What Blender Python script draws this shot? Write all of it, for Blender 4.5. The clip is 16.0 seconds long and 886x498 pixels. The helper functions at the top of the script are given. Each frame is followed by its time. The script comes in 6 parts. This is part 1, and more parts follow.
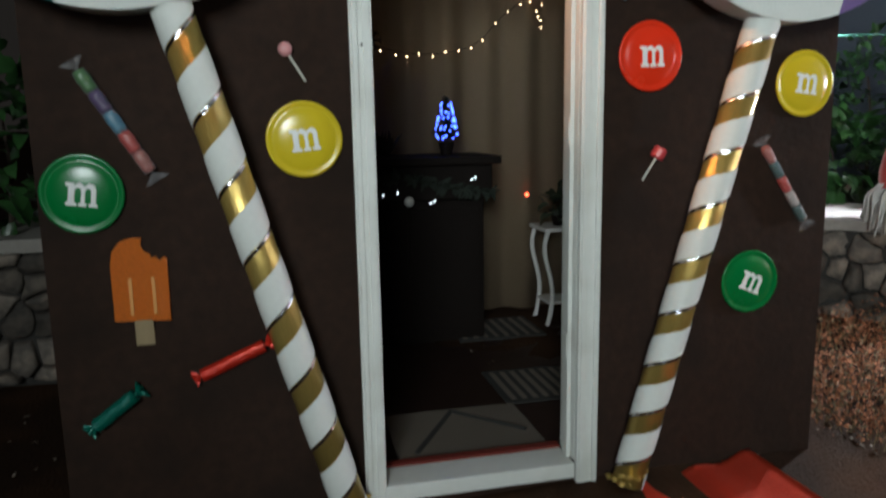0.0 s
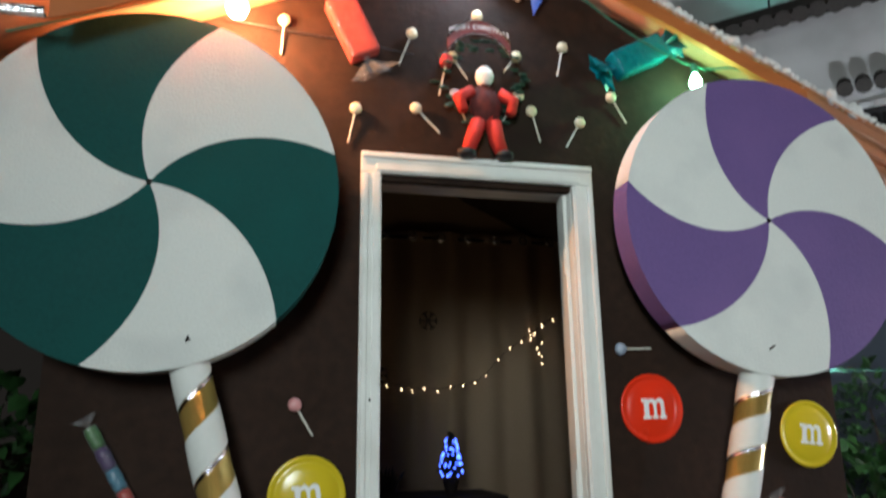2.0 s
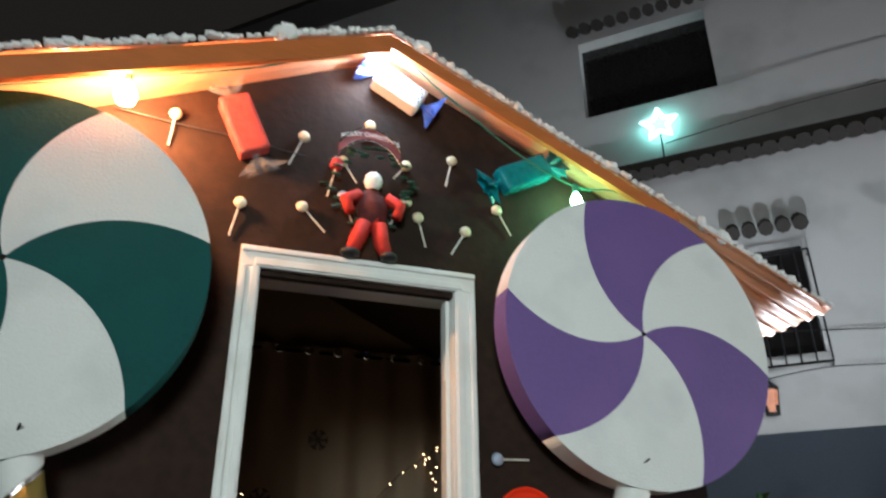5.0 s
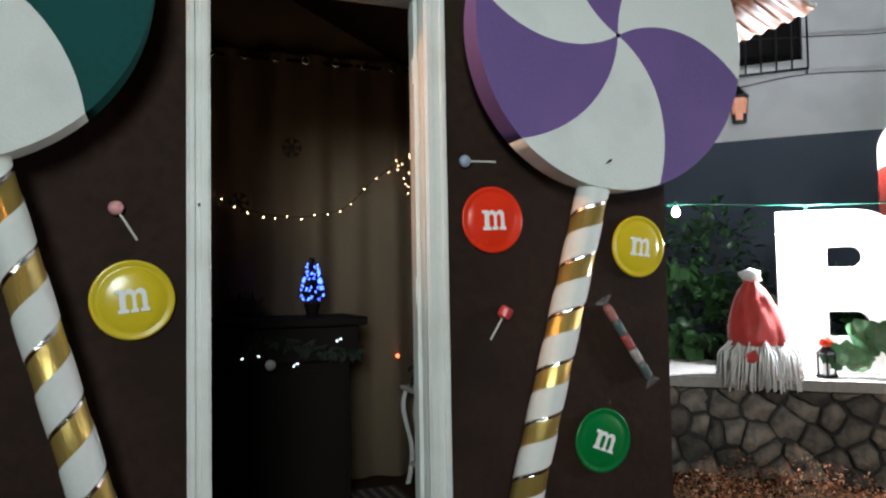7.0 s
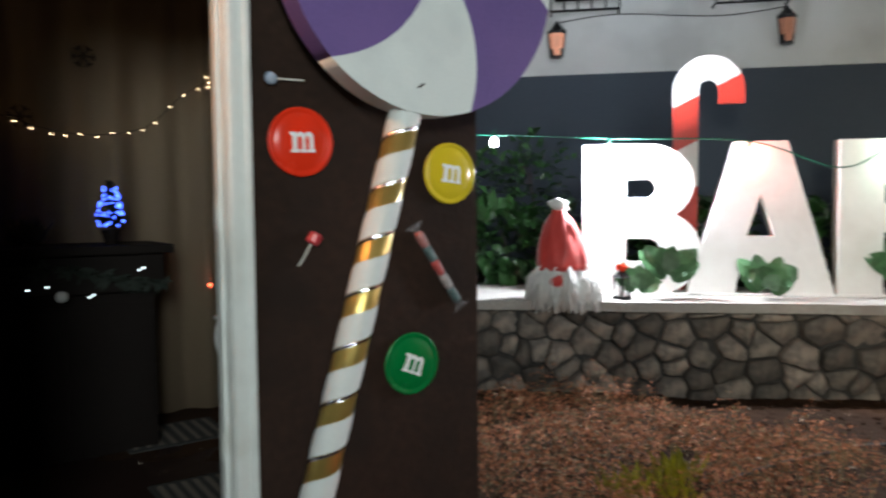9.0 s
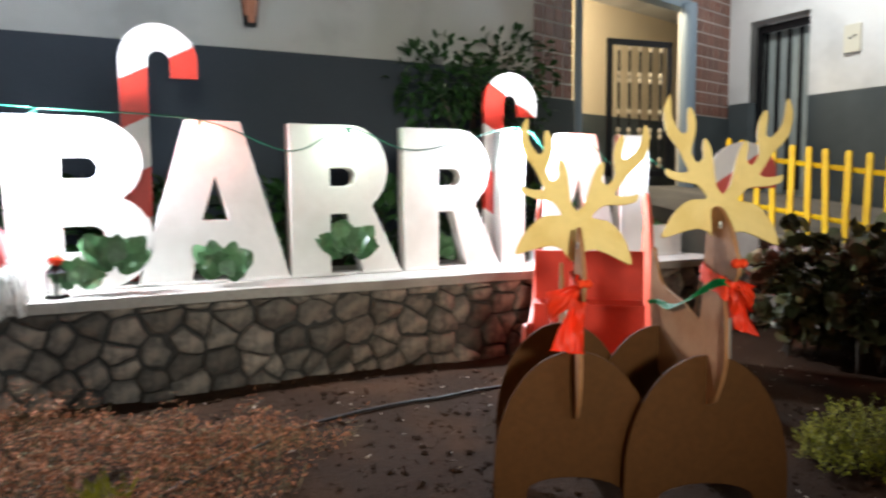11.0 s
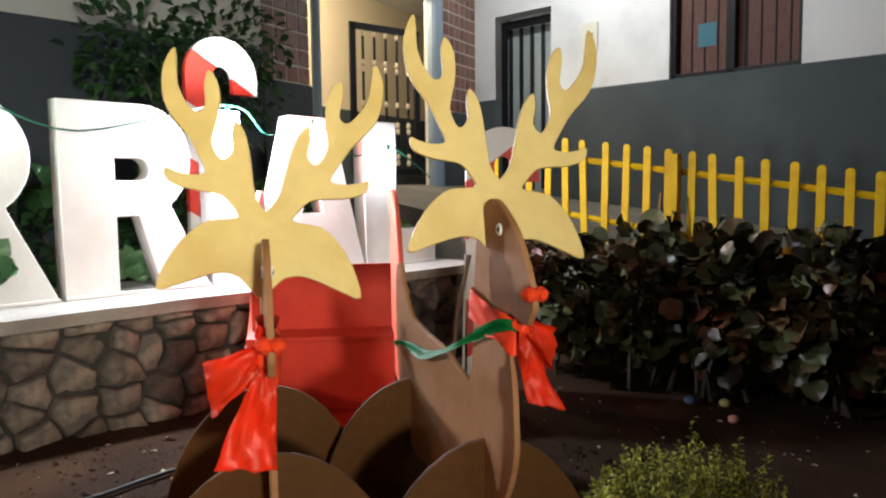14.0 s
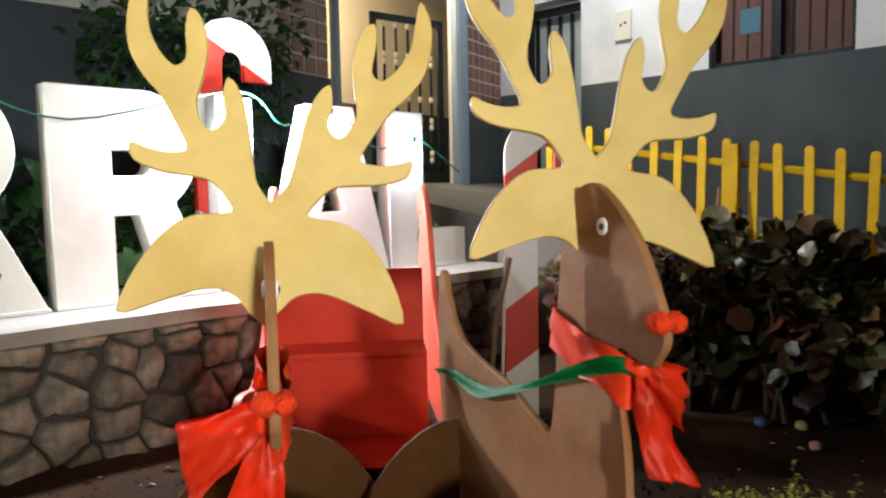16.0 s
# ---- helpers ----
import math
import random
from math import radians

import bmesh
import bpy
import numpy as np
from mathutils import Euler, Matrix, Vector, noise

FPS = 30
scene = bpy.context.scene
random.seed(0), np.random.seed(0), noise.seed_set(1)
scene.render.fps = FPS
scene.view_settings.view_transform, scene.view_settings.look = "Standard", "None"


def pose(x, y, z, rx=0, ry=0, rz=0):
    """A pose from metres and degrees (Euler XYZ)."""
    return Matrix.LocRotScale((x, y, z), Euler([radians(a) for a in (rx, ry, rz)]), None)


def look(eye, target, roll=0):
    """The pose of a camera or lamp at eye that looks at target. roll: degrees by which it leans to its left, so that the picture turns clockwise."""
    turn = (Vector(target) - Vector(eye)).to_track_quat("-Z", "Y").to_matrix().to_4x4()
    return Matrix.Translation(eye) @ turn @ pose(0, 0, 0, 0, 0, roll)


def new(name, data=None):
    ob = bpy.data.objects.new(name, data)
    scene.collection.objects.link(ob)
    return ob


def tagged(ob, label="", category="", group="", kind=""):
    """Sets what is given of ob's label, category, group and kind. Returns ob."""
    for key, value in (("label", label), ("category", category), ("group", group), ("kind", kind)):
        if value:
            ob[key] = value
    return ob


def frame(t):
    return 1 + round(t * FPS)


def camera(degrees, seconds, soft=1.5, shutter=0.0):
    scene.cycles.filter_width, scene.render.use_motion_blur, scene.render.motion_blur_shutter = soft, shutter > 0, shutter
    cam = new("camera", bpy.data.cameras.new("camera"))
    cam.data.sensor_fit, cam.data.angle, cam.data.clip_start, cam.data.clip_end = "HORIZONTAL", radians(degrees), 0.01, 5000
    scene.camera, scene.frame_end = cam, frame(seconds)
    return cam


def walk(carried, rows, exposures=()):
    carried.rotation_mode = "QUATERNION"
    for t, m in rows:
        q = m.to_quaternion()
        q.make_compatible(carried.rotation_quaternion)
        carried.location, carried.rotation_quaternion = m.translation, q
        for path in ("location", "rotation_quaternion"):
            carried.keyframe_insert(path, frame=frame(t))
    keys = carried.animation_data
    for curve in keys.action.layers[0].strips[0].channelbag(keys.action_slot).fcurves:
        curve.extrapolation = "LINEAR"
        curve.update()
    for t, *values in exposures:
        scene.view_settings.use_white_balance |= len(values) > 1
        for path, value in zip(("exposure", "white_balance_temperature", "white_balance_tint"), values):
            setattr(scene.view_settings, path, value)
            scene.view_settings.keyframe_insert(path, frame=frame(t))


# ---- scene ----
cam = camera(62.4, 16.0, soft=2.2, shutter=0.5)
PATH = [
    (0, (-0.733, -2.291, 1.283), (-0.288, -0.371, 0.94), -1.0),
    (0.5, (-0.744, -2.285, 1.354), (-0.286, -0.347, 1.167), -0.8),
    (1, (-0.732, -2.296, 1.354), (-0.283, -0.348, 1.404), -0.8),
    (1.5, (-0.726, -2.311, 1.398), (-0.289, -0.377, 1.662), -0.6),
    (2, (-0.745, -2.323, 1.406), (-0.304, -0.435, 1.9), -0.8),
    (2.5, (-0.729, -2.344, 1.414), (-0.316, -0.521, 2.125), -0.7),
    (3, (-0.789, -2.299, 1.397), (-0.351, -0.579, 2.319), -1.4),
    (3.2, (-0.799, -2.289, 1.392), (-0.353, -0.578, 2.327), -1.8),
    (5.3, (-0.563, -2.312, 1.295), (0.095, -0.59, 2.071), -1.0),
    (5.5, (-0.553, -2.313, 1.296), (0.141, -0.547, 1.929), -1.1),
    (6, (-0.562, -2.295, 1.3), (0.17, -0.447, 1.527), -0.8),
    (6.5, (-0.566, -2.285, 1.284), (0.167, -0.427, 1.397), -0.9),
    (7, (-0.563, -2.295, 1.273), (0.164, -0.434, 1.364), -1.0),
    (7.5, (-0.568, -2.308, 1.276), (0.16, -0.445, 1.286), -0.8),
    (8, (-0.543, -2.309, 1.271), (0.225, -0.462, 1.25), -0.7),
    (8.5, (-0.516, -2.308, 1.269), (0.43, -0.549, 1.169), -0.7),
    (9, (-0.477, -2.283, 1.26), (0.652, -0.636, 1.151), -0.5),
    (9.5, (-0.365, -2.309, 1.248), (1.03, -0.883, 1.118), -0.7),
    (10, (-0.229, -2.377, 1.251), (1.393, -1.218, 1.097), -0.9),
    (10.2, (-0.192, -2.362, 1.268), (1.499, -1.306, 1.109), -0.7),
    (12.3, (0.631, -2.333, 1.245), (2.619, -2.197, 1.077), -0.6),
    (12.5, (0.703, -2.33, 1.244), (2.694, -2.241, 1.078), -0.6),
    (13, (0.863, -2.368, 1.245), (2.857, -2.355, 1.085), -0.8),
    (13.5, (1.02, -2.349, 1.215), (3.013, -2.337, 1.051), -0.6),
    (14, (1.226, -2.316, 1.213), (3.219, -2.312, 1.049), -0.7),
    (14.5, (1.324, -2.334, 1.224), (3.318, -2.34, 1.066), -0.8),
    (15, (1.437, -2.301, 1.215), (3.431, -2.304, 1.057), -0.9),
    (15.5, (1.54, -2.23, 1.211), (3.534, -2.231, 1.054), -0.6),
    (16, (1.677, -2.228, 1.185), (3.67, -2.174, 1.023), -1.0),
]
walk(cam, [(t, look(eye, target, roll)) for t, eye, target, roll in PATH])

# ---- light ----
world = bpy.data.worlds.new("night_sky")
scene.world = world
world.use_nodes = True
world.node_tree.nodes["Background"].inputs[0].default_value = (0.5, 0.46, 0.42, 1)
world.node_tree.nodes["Background"].inputs[1].default_value = 0.026


def lamp(name, kind, place, power, colour, size=0.05, target=None, spread=None):
    data = bpy.data.lights.new(name, kind)
    data.energy, data.color = power, colour
    if kind == "AREA":
        data.shape, data.size = "DISK", size
        if spread:
            data.spread = math.radians(spread)
    else:
        data.shadow_soft_size = size
    ob = new(name, data)
    ob.matrix_world = look(place, target) if target else Matrix.Translation(place)
    return ob


# unseen lamp behind the viewer, taken to be a street lamp
lamp("unseen_front_light", "AREA", (-2.3, -6.6, 2.9), 45, (0.86, 0.98, 0.98), 1.8, (0.5, 0, 1.7), 66)
# second unseen lamp, added with a narrow cone to brighten the reindeer
lamp("unseen_front_light", "AREA", (-2.3, -3.9, 1.9), 16, (1.0, 0.98, 0.8), 0.4, (3.0, -1.75, 1.45), 40)

# ---- materials ----


def mat(name, colour, rough=0.6, metal=0.0, vary=0.25, grain=30.0, bump=0.15, spec=0.5, stain=None, coarse=2.5,
        emit=0.0, clear=0.0, alpha=1.0, island=False, random_tint=0.0, sheen=0.0, stretch=(1, 1, 1)):
    m = bpy.data.materials.new(name)
    m.use_nodes = True
    nt = m.node_tree
    n, l = nt.nodes, nt.links
    b = n["Principled BSDF"]
    b.inputs["Roughness"].default_value = rough
    b.inputs["Metallic"].default_value = metal
    b.inputs["Specular IOR Level"].default_value = spec
    b.inputs["Transmission Weight"].default_value = clear
    b.inputs["Alpha"].default_value = alpha
    b.inputs["Sheen Weight"].default_value = sheen
    tc = n.new("ShaderNodeTexCoord")
    mp = n.new("ShaderNodeMapping")
    mp.inputs["Scale"].default_value = stretch
    l.new(tc.outputs["Object"], mp.inputs[0])
    fine, wide = n.new("ShaderNodeTexNoise"), n.new("ShaderNodeTexNoise")
    for node, scale, detail in ((fine, grain, 6), (wide, coarse, 4)):
        node.inputs["Scale"].default_value, node.inputs["Detail"].default_value = scale, detail
        l.new(mp.outputs[0], node.inputs["Vector"])
    dark = tuple(c * (1 - vary) for c in colour)
    light = tuple(min(1, c * (1 + vary)) for c in colour)
    ramp = n.new("ShaderNodeMix")
    ramp.data_type = "RGBA"
    ramp.inputs[6].default_value, ramp.inputs[7].default_value = (*dark, 1), (*light, 1)
    l.new(fine.outputs[0], ramp.inputs[0])
    last = ramp.outputs[2]
    if stain:
        sharp = n.new("ShaderNodeMapRange")
        sharp.inputs[1].default_value, sharp.inputs[2].default_value = 0.48, 0.66
        l.new(wide.outputs[0], sharp.inputs[0])
        mix = n.new("ShaderNodeMix")
        mix.data_type = "RGBA"
        mix.inputs[7].default_value = (*stain, 1)
        l.new(last, mix.inputs[6])
        l.new(sharp.outputs[0], mix.inputs[0])
        last = mix.outputs[2]
    if island or random_tint:
        src = n.new("ShaderNodeNewGeometry") if island else n.new("ShaderNodeObjectInfo")
        hsv = n.new("ShaderNodeHueSaturation")
        rng = n.new("ShaderNodeMapRange")
        amount = random_tint or 0.4
        rng.inputs[3].default_value, rng.inputs[4].default_value = 1 - amount, 1 + amount
        l.new(src.outputs["Random Per Island" if island else "Random"], rng.inputs[0])
        l.new(rng.outputs[0], hsv.inputs["Value"])
        l.new(last, hsv.inputs["Color"])
        last = hsv.outputs[0]
    l.new(last, b.inputs["Base Color"])
    rr = n.new("ShaderNodeMapRange")
    rr.inputs[3].default_value, rr.inputs[4].default_value = max(0.02, rough - 0.1), min(1, rough + 0.1)
    l.new(wide.outputs[0], rr.inputs[0])
    l.new(rr.outputs[0], b.inputs["Roughness"])
    if bump:
        bp = n.new("ShaderNodeBump")
        bp.inputs["Strength"].default_value, bp.inputs["Distance"].default_value = bump, 0.01
        l.new(fine.outputs[0], bp.inputs["Height"])
        l.new(bp.outputs[0], b.inputs["Normal"])
    if emit:
        l.new(last, b.inputs["Emission Color"])
        b.inputs["Emission Strength"].default_value = emit
    return m


def glow(name, colour, strength):
    m = bpy.data.materials.new(name)
    m.use_nodes = True
    b = m.node_tree.nodes["Principled BSDF"]
    b.inputs["Base Color"].default_value = (*colour, 1)
    b.inputs["Emission Color"].default_value = (*colour, 1)
    b.inputs["Emission Strength"].default_value = strength
    return m


BROWN = mat("brown_painted_board", (0.0245, 0.0118, 0.0072), 0.8, vary=0.5, grain=26, bump=0.35, spec=0.2, stain=(0.017, 0.009, 0.006), coarse=3.2, stretch=(1, 1, 0.35))
WHITE = mat("white_painted_wood", (0.72, 0.73, 0.7), 0.45, vary=0.06, grain=40, bump=0.1, stain=(0.62, 0.62, 0.58), coarse=5)
FOAM = mat("white_painted_foam", (0.7, 0.72, 0.69), 0.75, vary=0.07, grain=120, bump=0.25, stain=(0.62, 0.64, 0.62), coarse=4)
TEAL = mat("dark_green_paint", (0.002, 0.06, 0.056), 0.75, vary=0.2, grain=90, bump=0.2, spec=0.2, stain=(0.003, 0.07, 0.064), coarse=3)
PURPLE = mat("purple_paint", (0.13, 0.075, 0.24), 0.65, vary=0.15, grain=90, bump=0.2, stain=(0.15, 0.085, 0.26), coarse=3)
GOLD = mat("gold_foil", (0.62, 0.44, 0.13), 0.32, 0.7, vary=0.15, grain=25, bump=0.25, stretch=(6, 6, 1))
RIBBON = mat("white_paper_ribbon", (0.72, 0.73, 0.7), 0.6, vary=0.05, grain=60, bump=0.1)
SILVER = mat("silver_foil", (0.8, 0.8, 0.82), 0.15, 1.0, vary=0.1, grain=60, bump=0.5)
P_GREEN = mat("green_plastic", (0.0, 0.16, 0.035), 0.25, vary=0.05, grain=8, bump=0.0)
P_YELLOW = mat("yellow_plastic", (0.62, 0.47, 0.02), 0.22, vary=0.05, grain=8, bump=0.0)
P_RED = mat("red_plastic", (0.78, 0.035, 0.01), 0.25, vary=0.05, grain=8, bump=0.0)
M_WHITE = mat("white_card", (0.8, 0.8, 0.8), 0.6, vary=0.03, bump=0.05)
GLITTER = mat("orange_glitter_foam", (0.62, 0.14, 0.01), 0.45, vary=0.6, grain=400, bump=0.6)
STICK = mat("wooden_stick", (0.3, 0.22, 0.12), 0.7, vary=0.2, grain=60, stretch=(1, 1, 0.1))
PAPER_STICK = mat("paper_stick", (0.62, 0.6, 0.52), 0.7, vary=0.1)
PINK = mat("pink_candy", (0.62, 0.28, 0.28), 0.35, vary=0.15, grain=40)
CREAM = mat("cream_candy", (0.72, 0.62, 0.42), 0.4, vary=0.15, grain=40)
CARDINAL = mat("red_candy", (0.5, 0.05, 0.06), 0.35, vary=0.2, grain=40)
BLUEGREY = mat("blue_candy", (0.3, 0.36, 0.45), 0.35, vary=0.2, grain=40)
TUBE_MATS = {
    "green": mat("green_sweets", (0.05, 0.16, 0.04), 0.3, vary=0.4, grain=60, bump=0.4),
    "violet": mat("violet_sweets", (0.07, 0.03, 0.12), 0.3, vary=0.4, grain=60, bump=0.4),
    "blue": mat("blue_sweets", (0.06, 0.2, 0.3), 0.3, vary=0.5, grain=60, bump=0.4),
    "red": mat("red_sweets", (0.45, 0.04, 0.03), 0.3, vary=0.4, grain=60, bump=0.4),
    "pink": mat("pink_sweets", (0.38, 0.12, 0.1), 0.3, vary=0.4, grain=60, bump=0.4),
    "dark": mat("dark_sweets", (0.03, 0.08, 0.08), 0.3, vary=0.5, grain=60, bump=0.4),
    "white": mat("white_sweets", (0.38, 0.34, 0.33), 0.3, vary=0.3, grain=60, bump=0.4),
}
FILM = mat("clear_cellophane", (0.5, 0.5, 0.52), 0.06, vary=0.1, grain=55, bump=0.9, spec=1.0, alpha=0.12)
TEALFILM = mat("teal_cellophane", (0.0, 0.14, 0.17), 0.2, vary=0.4, grain=40, bump=0.7, spec=0.8)
BLUEFILM = mat("blue_cellophane", (0.08, 0.16, 0.6), 0.2, vary=0.4, grain=40, bump=0.7, spec=0.8)
REDFILM = mat("red_cellophane", (0.42, 0.08, 0.07), 0.14, vary=0.35, grain=22, bump=0.8, spec=0.8)
REDFOIL = mat("bright_red_foil", (0.6, 0.03, 0.015), 0.25, 0.3, vary=0.3, grain=60, bump=0.6)
GREENFOIL = mat("green_foil", (0.0, 0.13, 0.09), 0.25, 0.3, vary=0.3, grain=60, bump=0.6)
ROOF = mat("terracotta_sheet", (0.64, 0.28, 0.15), 0.5, vary=0.12, grain=20, bump=0.1, stain=(0.56, 0.22, 0.11))
BOARD = mat("varnished_board", (0.5, 0.15, 0.045), 0.3, vary=0.2, grain=30, bump=0.15, stretch=(0.2, 1, 1))
ICING = mat("white_icing_lumps", (0.8, 0.8, 0.78), 0.5, vary=0.1, grain=60, bump=0.4)
CABLE_G = mat("green_cable", (0.01, 0.11, 0.07), 0.5, vary=0.1)
CABLE_B = mat("black_cable", (0.01, 0.01, 0.012), 0.5, vary=0.1)
LETTER = mat("white_letter_board", (0.74, 0.72, 0.7), 0.5, vary=0.06, grain=25, bump=0.1, stain=(0.66, 0.63, 0.6), coarse=3)
CONCRETE = mat("concrete_coping", (0.36, 0.33, 0.3), 0.85, vary=0.25, grain=40, bump=0.5, stain=(0.27, 0.24, 0.22))
MORTAR = mat("dark_mortar", (0.045, 0.04, 0.037), 0.95, vary=0.4, grain=30, bump=0.8)
STONE = mat("basalt_stone", (0.12, 0.1, 0.086), 0.8, vary=0.7, grain=20, bump=1.0, stain=(0.23, 0.185, 0.15), coarse=9, random_tint=0.6)
SOIL = mat("dry_soil", (0.027, 0.012, 0.0054), 0.95, vary=0.85, grain=70, bump=1.0, spec=0.15, stain=(0.05, 0.0225, 0.01), coarse=2.2)
WALLW = mat("white_plaster", (0.7, 0.7, 0.69), 0.85, vary=0.05, grain=70, bump=0.35, stain=(0.56, 0.56, 0.55), coarse=1.2)
WALLG = mat("dark_grey_plaster", (0.05, 0.063, 0.068), 0.8, vary=0.2, grain=70, bump=0.45, stain=(0.066, 0.08, 0.085), coarse=1.5)
BAND = mat("blue_grey_plaster", (0.06, 0.075, 0.1), 0.8, vary=0.15, grain=70, bump=0.4)
BLUEPOST = mat("blue_grey_paint", (0.2, 0.26, 0.32), 0.5, vary=0.1, grain=30)
CREAMWALL = mat("cream_plaster", (0.66, 0.55, 0.38), 0.85, vary=0.06, grain=60, bump=0.3)
TILE = mat("brown_glazed_tile", (0.19, 0.08, 0.055), 0.3, vary=0.25, grain=20, bump=0.1, random_tint=0.25)
GROUT = mat("pale_grout", (0.62, 0.58, 0.54), 0.9, vary=0.2)
IRON = mat("black_iron", (0.012, 0.012, 0.014), 0.45, 0.4, vary=0.2, bump=0.1)
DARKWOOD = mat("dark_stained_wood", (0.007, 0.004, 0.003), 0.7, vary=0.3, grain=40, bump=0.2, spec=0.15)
CLAY = mat("weathered_roof_tile", (0.05, 0.044, 0.04), 0.85, vary=0.35, grain=30, bump=0.5)
DARKGLASS = mat("dark_window_glass", (0.02, 0.018, 0.018), 0.08, vary=0.2, bump=0.0, spec=0.6)
YELLOW = mat("yellow_painted_wood", (0.64, 0.39, 0.004), 0.6, vary=0.12, grain=40, bump=0.2, spec=0.2, stain=(0.52, 0.3, 0.006), coarse=6)
PLY = mat("gold_painted_plywood", (0.63, 0.46, 0.165), 0.55, vary=0.12, grain=30, bump=0.15, spec=0.3, stain=(0.55, 0.385, 0.12), coarse=7)
DEER = mat("brown_painted_plywood", (0.3, 0.14, 0.06), 0.6, vary=0.18, grain=40, bump=0.15, spec=0.3, stain=(0.25, 0.105, 0.04), coarse=6)
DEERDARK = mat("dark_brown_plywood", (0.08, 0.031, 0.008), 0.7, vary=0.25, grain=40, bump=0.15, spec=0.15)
SATIN = mat("red_satin", (0.82, 0.05, 0.012), 0.4, vary=0.12, grain=6, bump=0.0, spec=0.4)
POMPOM = mat("red_fluff", (0.8, 0.055, 0.015), 0.95, vary=0.3, grain=150, bump=0.8, spec=0.1)
GREENRIB = mat("green_satin", (0.0, 0.2, 0.045), 0.6, vary=0.1, grain=20, bump=0.0, spec=0.2)
SLEIGH = mat("red_painted_board", (0.56, 0.028, 0.009), 0.5, vary=0.12, grain=25, bump=0.12, spec=0.3, stain=(0.46, 0.022, 0.008), coarse=4)
# lighter copy of the sleigh red: the pink-lit look of the side panels
SLEIGHEDGE = mat("salmon_lit_red", (0.72, 0.13, 0.08), 0.5, vary=0.1)
CANEW = mat("cane_white_paint", (0.74, 0.7, 0.68), 0.5, vary=0.06)
CANER = mat("cane_red_paint", (0.58, 0.035, 0.02), 0.5, vary=0.1)
LEAF = mat("glossy_green_leaf", (0.03, 0.09, 0.025), 0.35, vary=0.4, grain=18, bump=0.3, island=True, random_tint=0.5)
LEAFLIT = mat("lit_pale_leaf", (0.05, 0.06, 0.026), 0.4, vary=0.45, grain=20, bump=0.3, spec=0.4, stain=(0.08, 0.04, 0.022), coarse=5, island=True, random_tint=0.6)
LEAFDARK = mat("dark_copper_leaf", (0.042, 0.04, 0.015), 0.34, vary=0.5, grain=20, bump=0.3, spec=0.4, stain=(0.085, 0.024, 0.012), coarse=3, island=True, random_tint=0.8)
STEM = mat("brown_stem", (0.04, 0.026, 0.017), 0.8, vary=0.3, grain=40)
LEAFBUSH = mat("bright_bush_leaf", (0.26, 0.25, 0.02), 0.55, vary=0.4, grain=18, spec=0.3, island=True, random_tint=0.6)
LEAFDRY = mat("dry_reddish_leaf", (0.38, 0.15, 0.075), 0.8, vary=0.5, grain=18, spec=0.2, island=True, random_tint=0.6)
CACTUS = mat("ribbed_green_leaf", (0.085, 0.18, 0.085), 0.3, vary=0.55, grain=22, island=True, random_tint=0.3)
BARK = mat("rough_bark", (0.26, 0.21, 0.18), 0.95, vary=0.5, grain=9, bump=1.0, stain=(0.15, 0.12, 0.1), coarse=5)
FABRIC_R = mat("red_crinkled_fabric", (0.62, 0.055, 0.045), 0.5, vary=0.15, grain=12, bump=0.4, sheen=0.3)
FLEECE = mat("white_mop_yarn", (0.84, 0.83, 0.8), 0.9, vary=0.1, grain=80, bump=0.5)
DOLL_R = mat("doll_red_felt", (0.5, 0.025, 0.015), 0.8, vary=0.3, grain=50, bump=0.3)
CURTAIN = mat("beige_curtain", (0.36, 0.26, 0.17), 0.85, vary=0.12, grain=120, bump=0.2, coarse=3)
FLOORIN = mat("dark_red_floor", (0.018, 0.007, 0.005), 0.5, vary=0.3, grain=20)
MAT_W = mat("pale_doormat", (0.16, 0.13, 0.105), 0.95, vary=0.2, grain=200, bump=0.6)
MAT_D = mat("dark_doormat_band", (0.03, 0.028, 0.026), 0.95, vary=0.2, grain=200, bump=0.6)
REDRUG = mat("red_carpet", (0.75, 0.06, 0.02), 0.9, vary=0.25, grain=160, bump=0.6)
STOOL = mat("stool_white_paint", (0.66, 0.64, 0.62), 0.4, vary=0.05)
PLASTICW = mat("ivory_plastic", (0.66, 0.63, 0.52), 0.4, vary=0.05)
PAPERB = mat("blue_paper", (0.05, 0.15, 0.19), 0.8, vary=0.1)

# ---- builders ----


def thing(name, label, category, group="", kind="", m=None):
    ob = new(name)
    ob.empty_display_size = 0.1
    if m is not None:
        ob.matrix_world = m
    return tagged(ob, label, category, group, kind)


def link_mesh(name, mesh, material, parent=None, label="", m=None):
    mesh.materials.clear()
    mesh.materials.append(material)
    ob = new(name, mesh)
    if parent:
        ob.parent = parent
    if m is not None:
        ob.matrix_basis = m
    if label:
        ob["label"] = label
    return ob


def part(name, bm, material, parent=None, label="", smooth=False, m=None):
    mesh = bpy.data.meshes.new(name)
    bm.to_mesh(mesh)
    bm.free()
    if smooth:
        for p in mesh.polygons:
            p.use_smooth = True
    return link_mesh(name, mesh, material, parent, label, m)


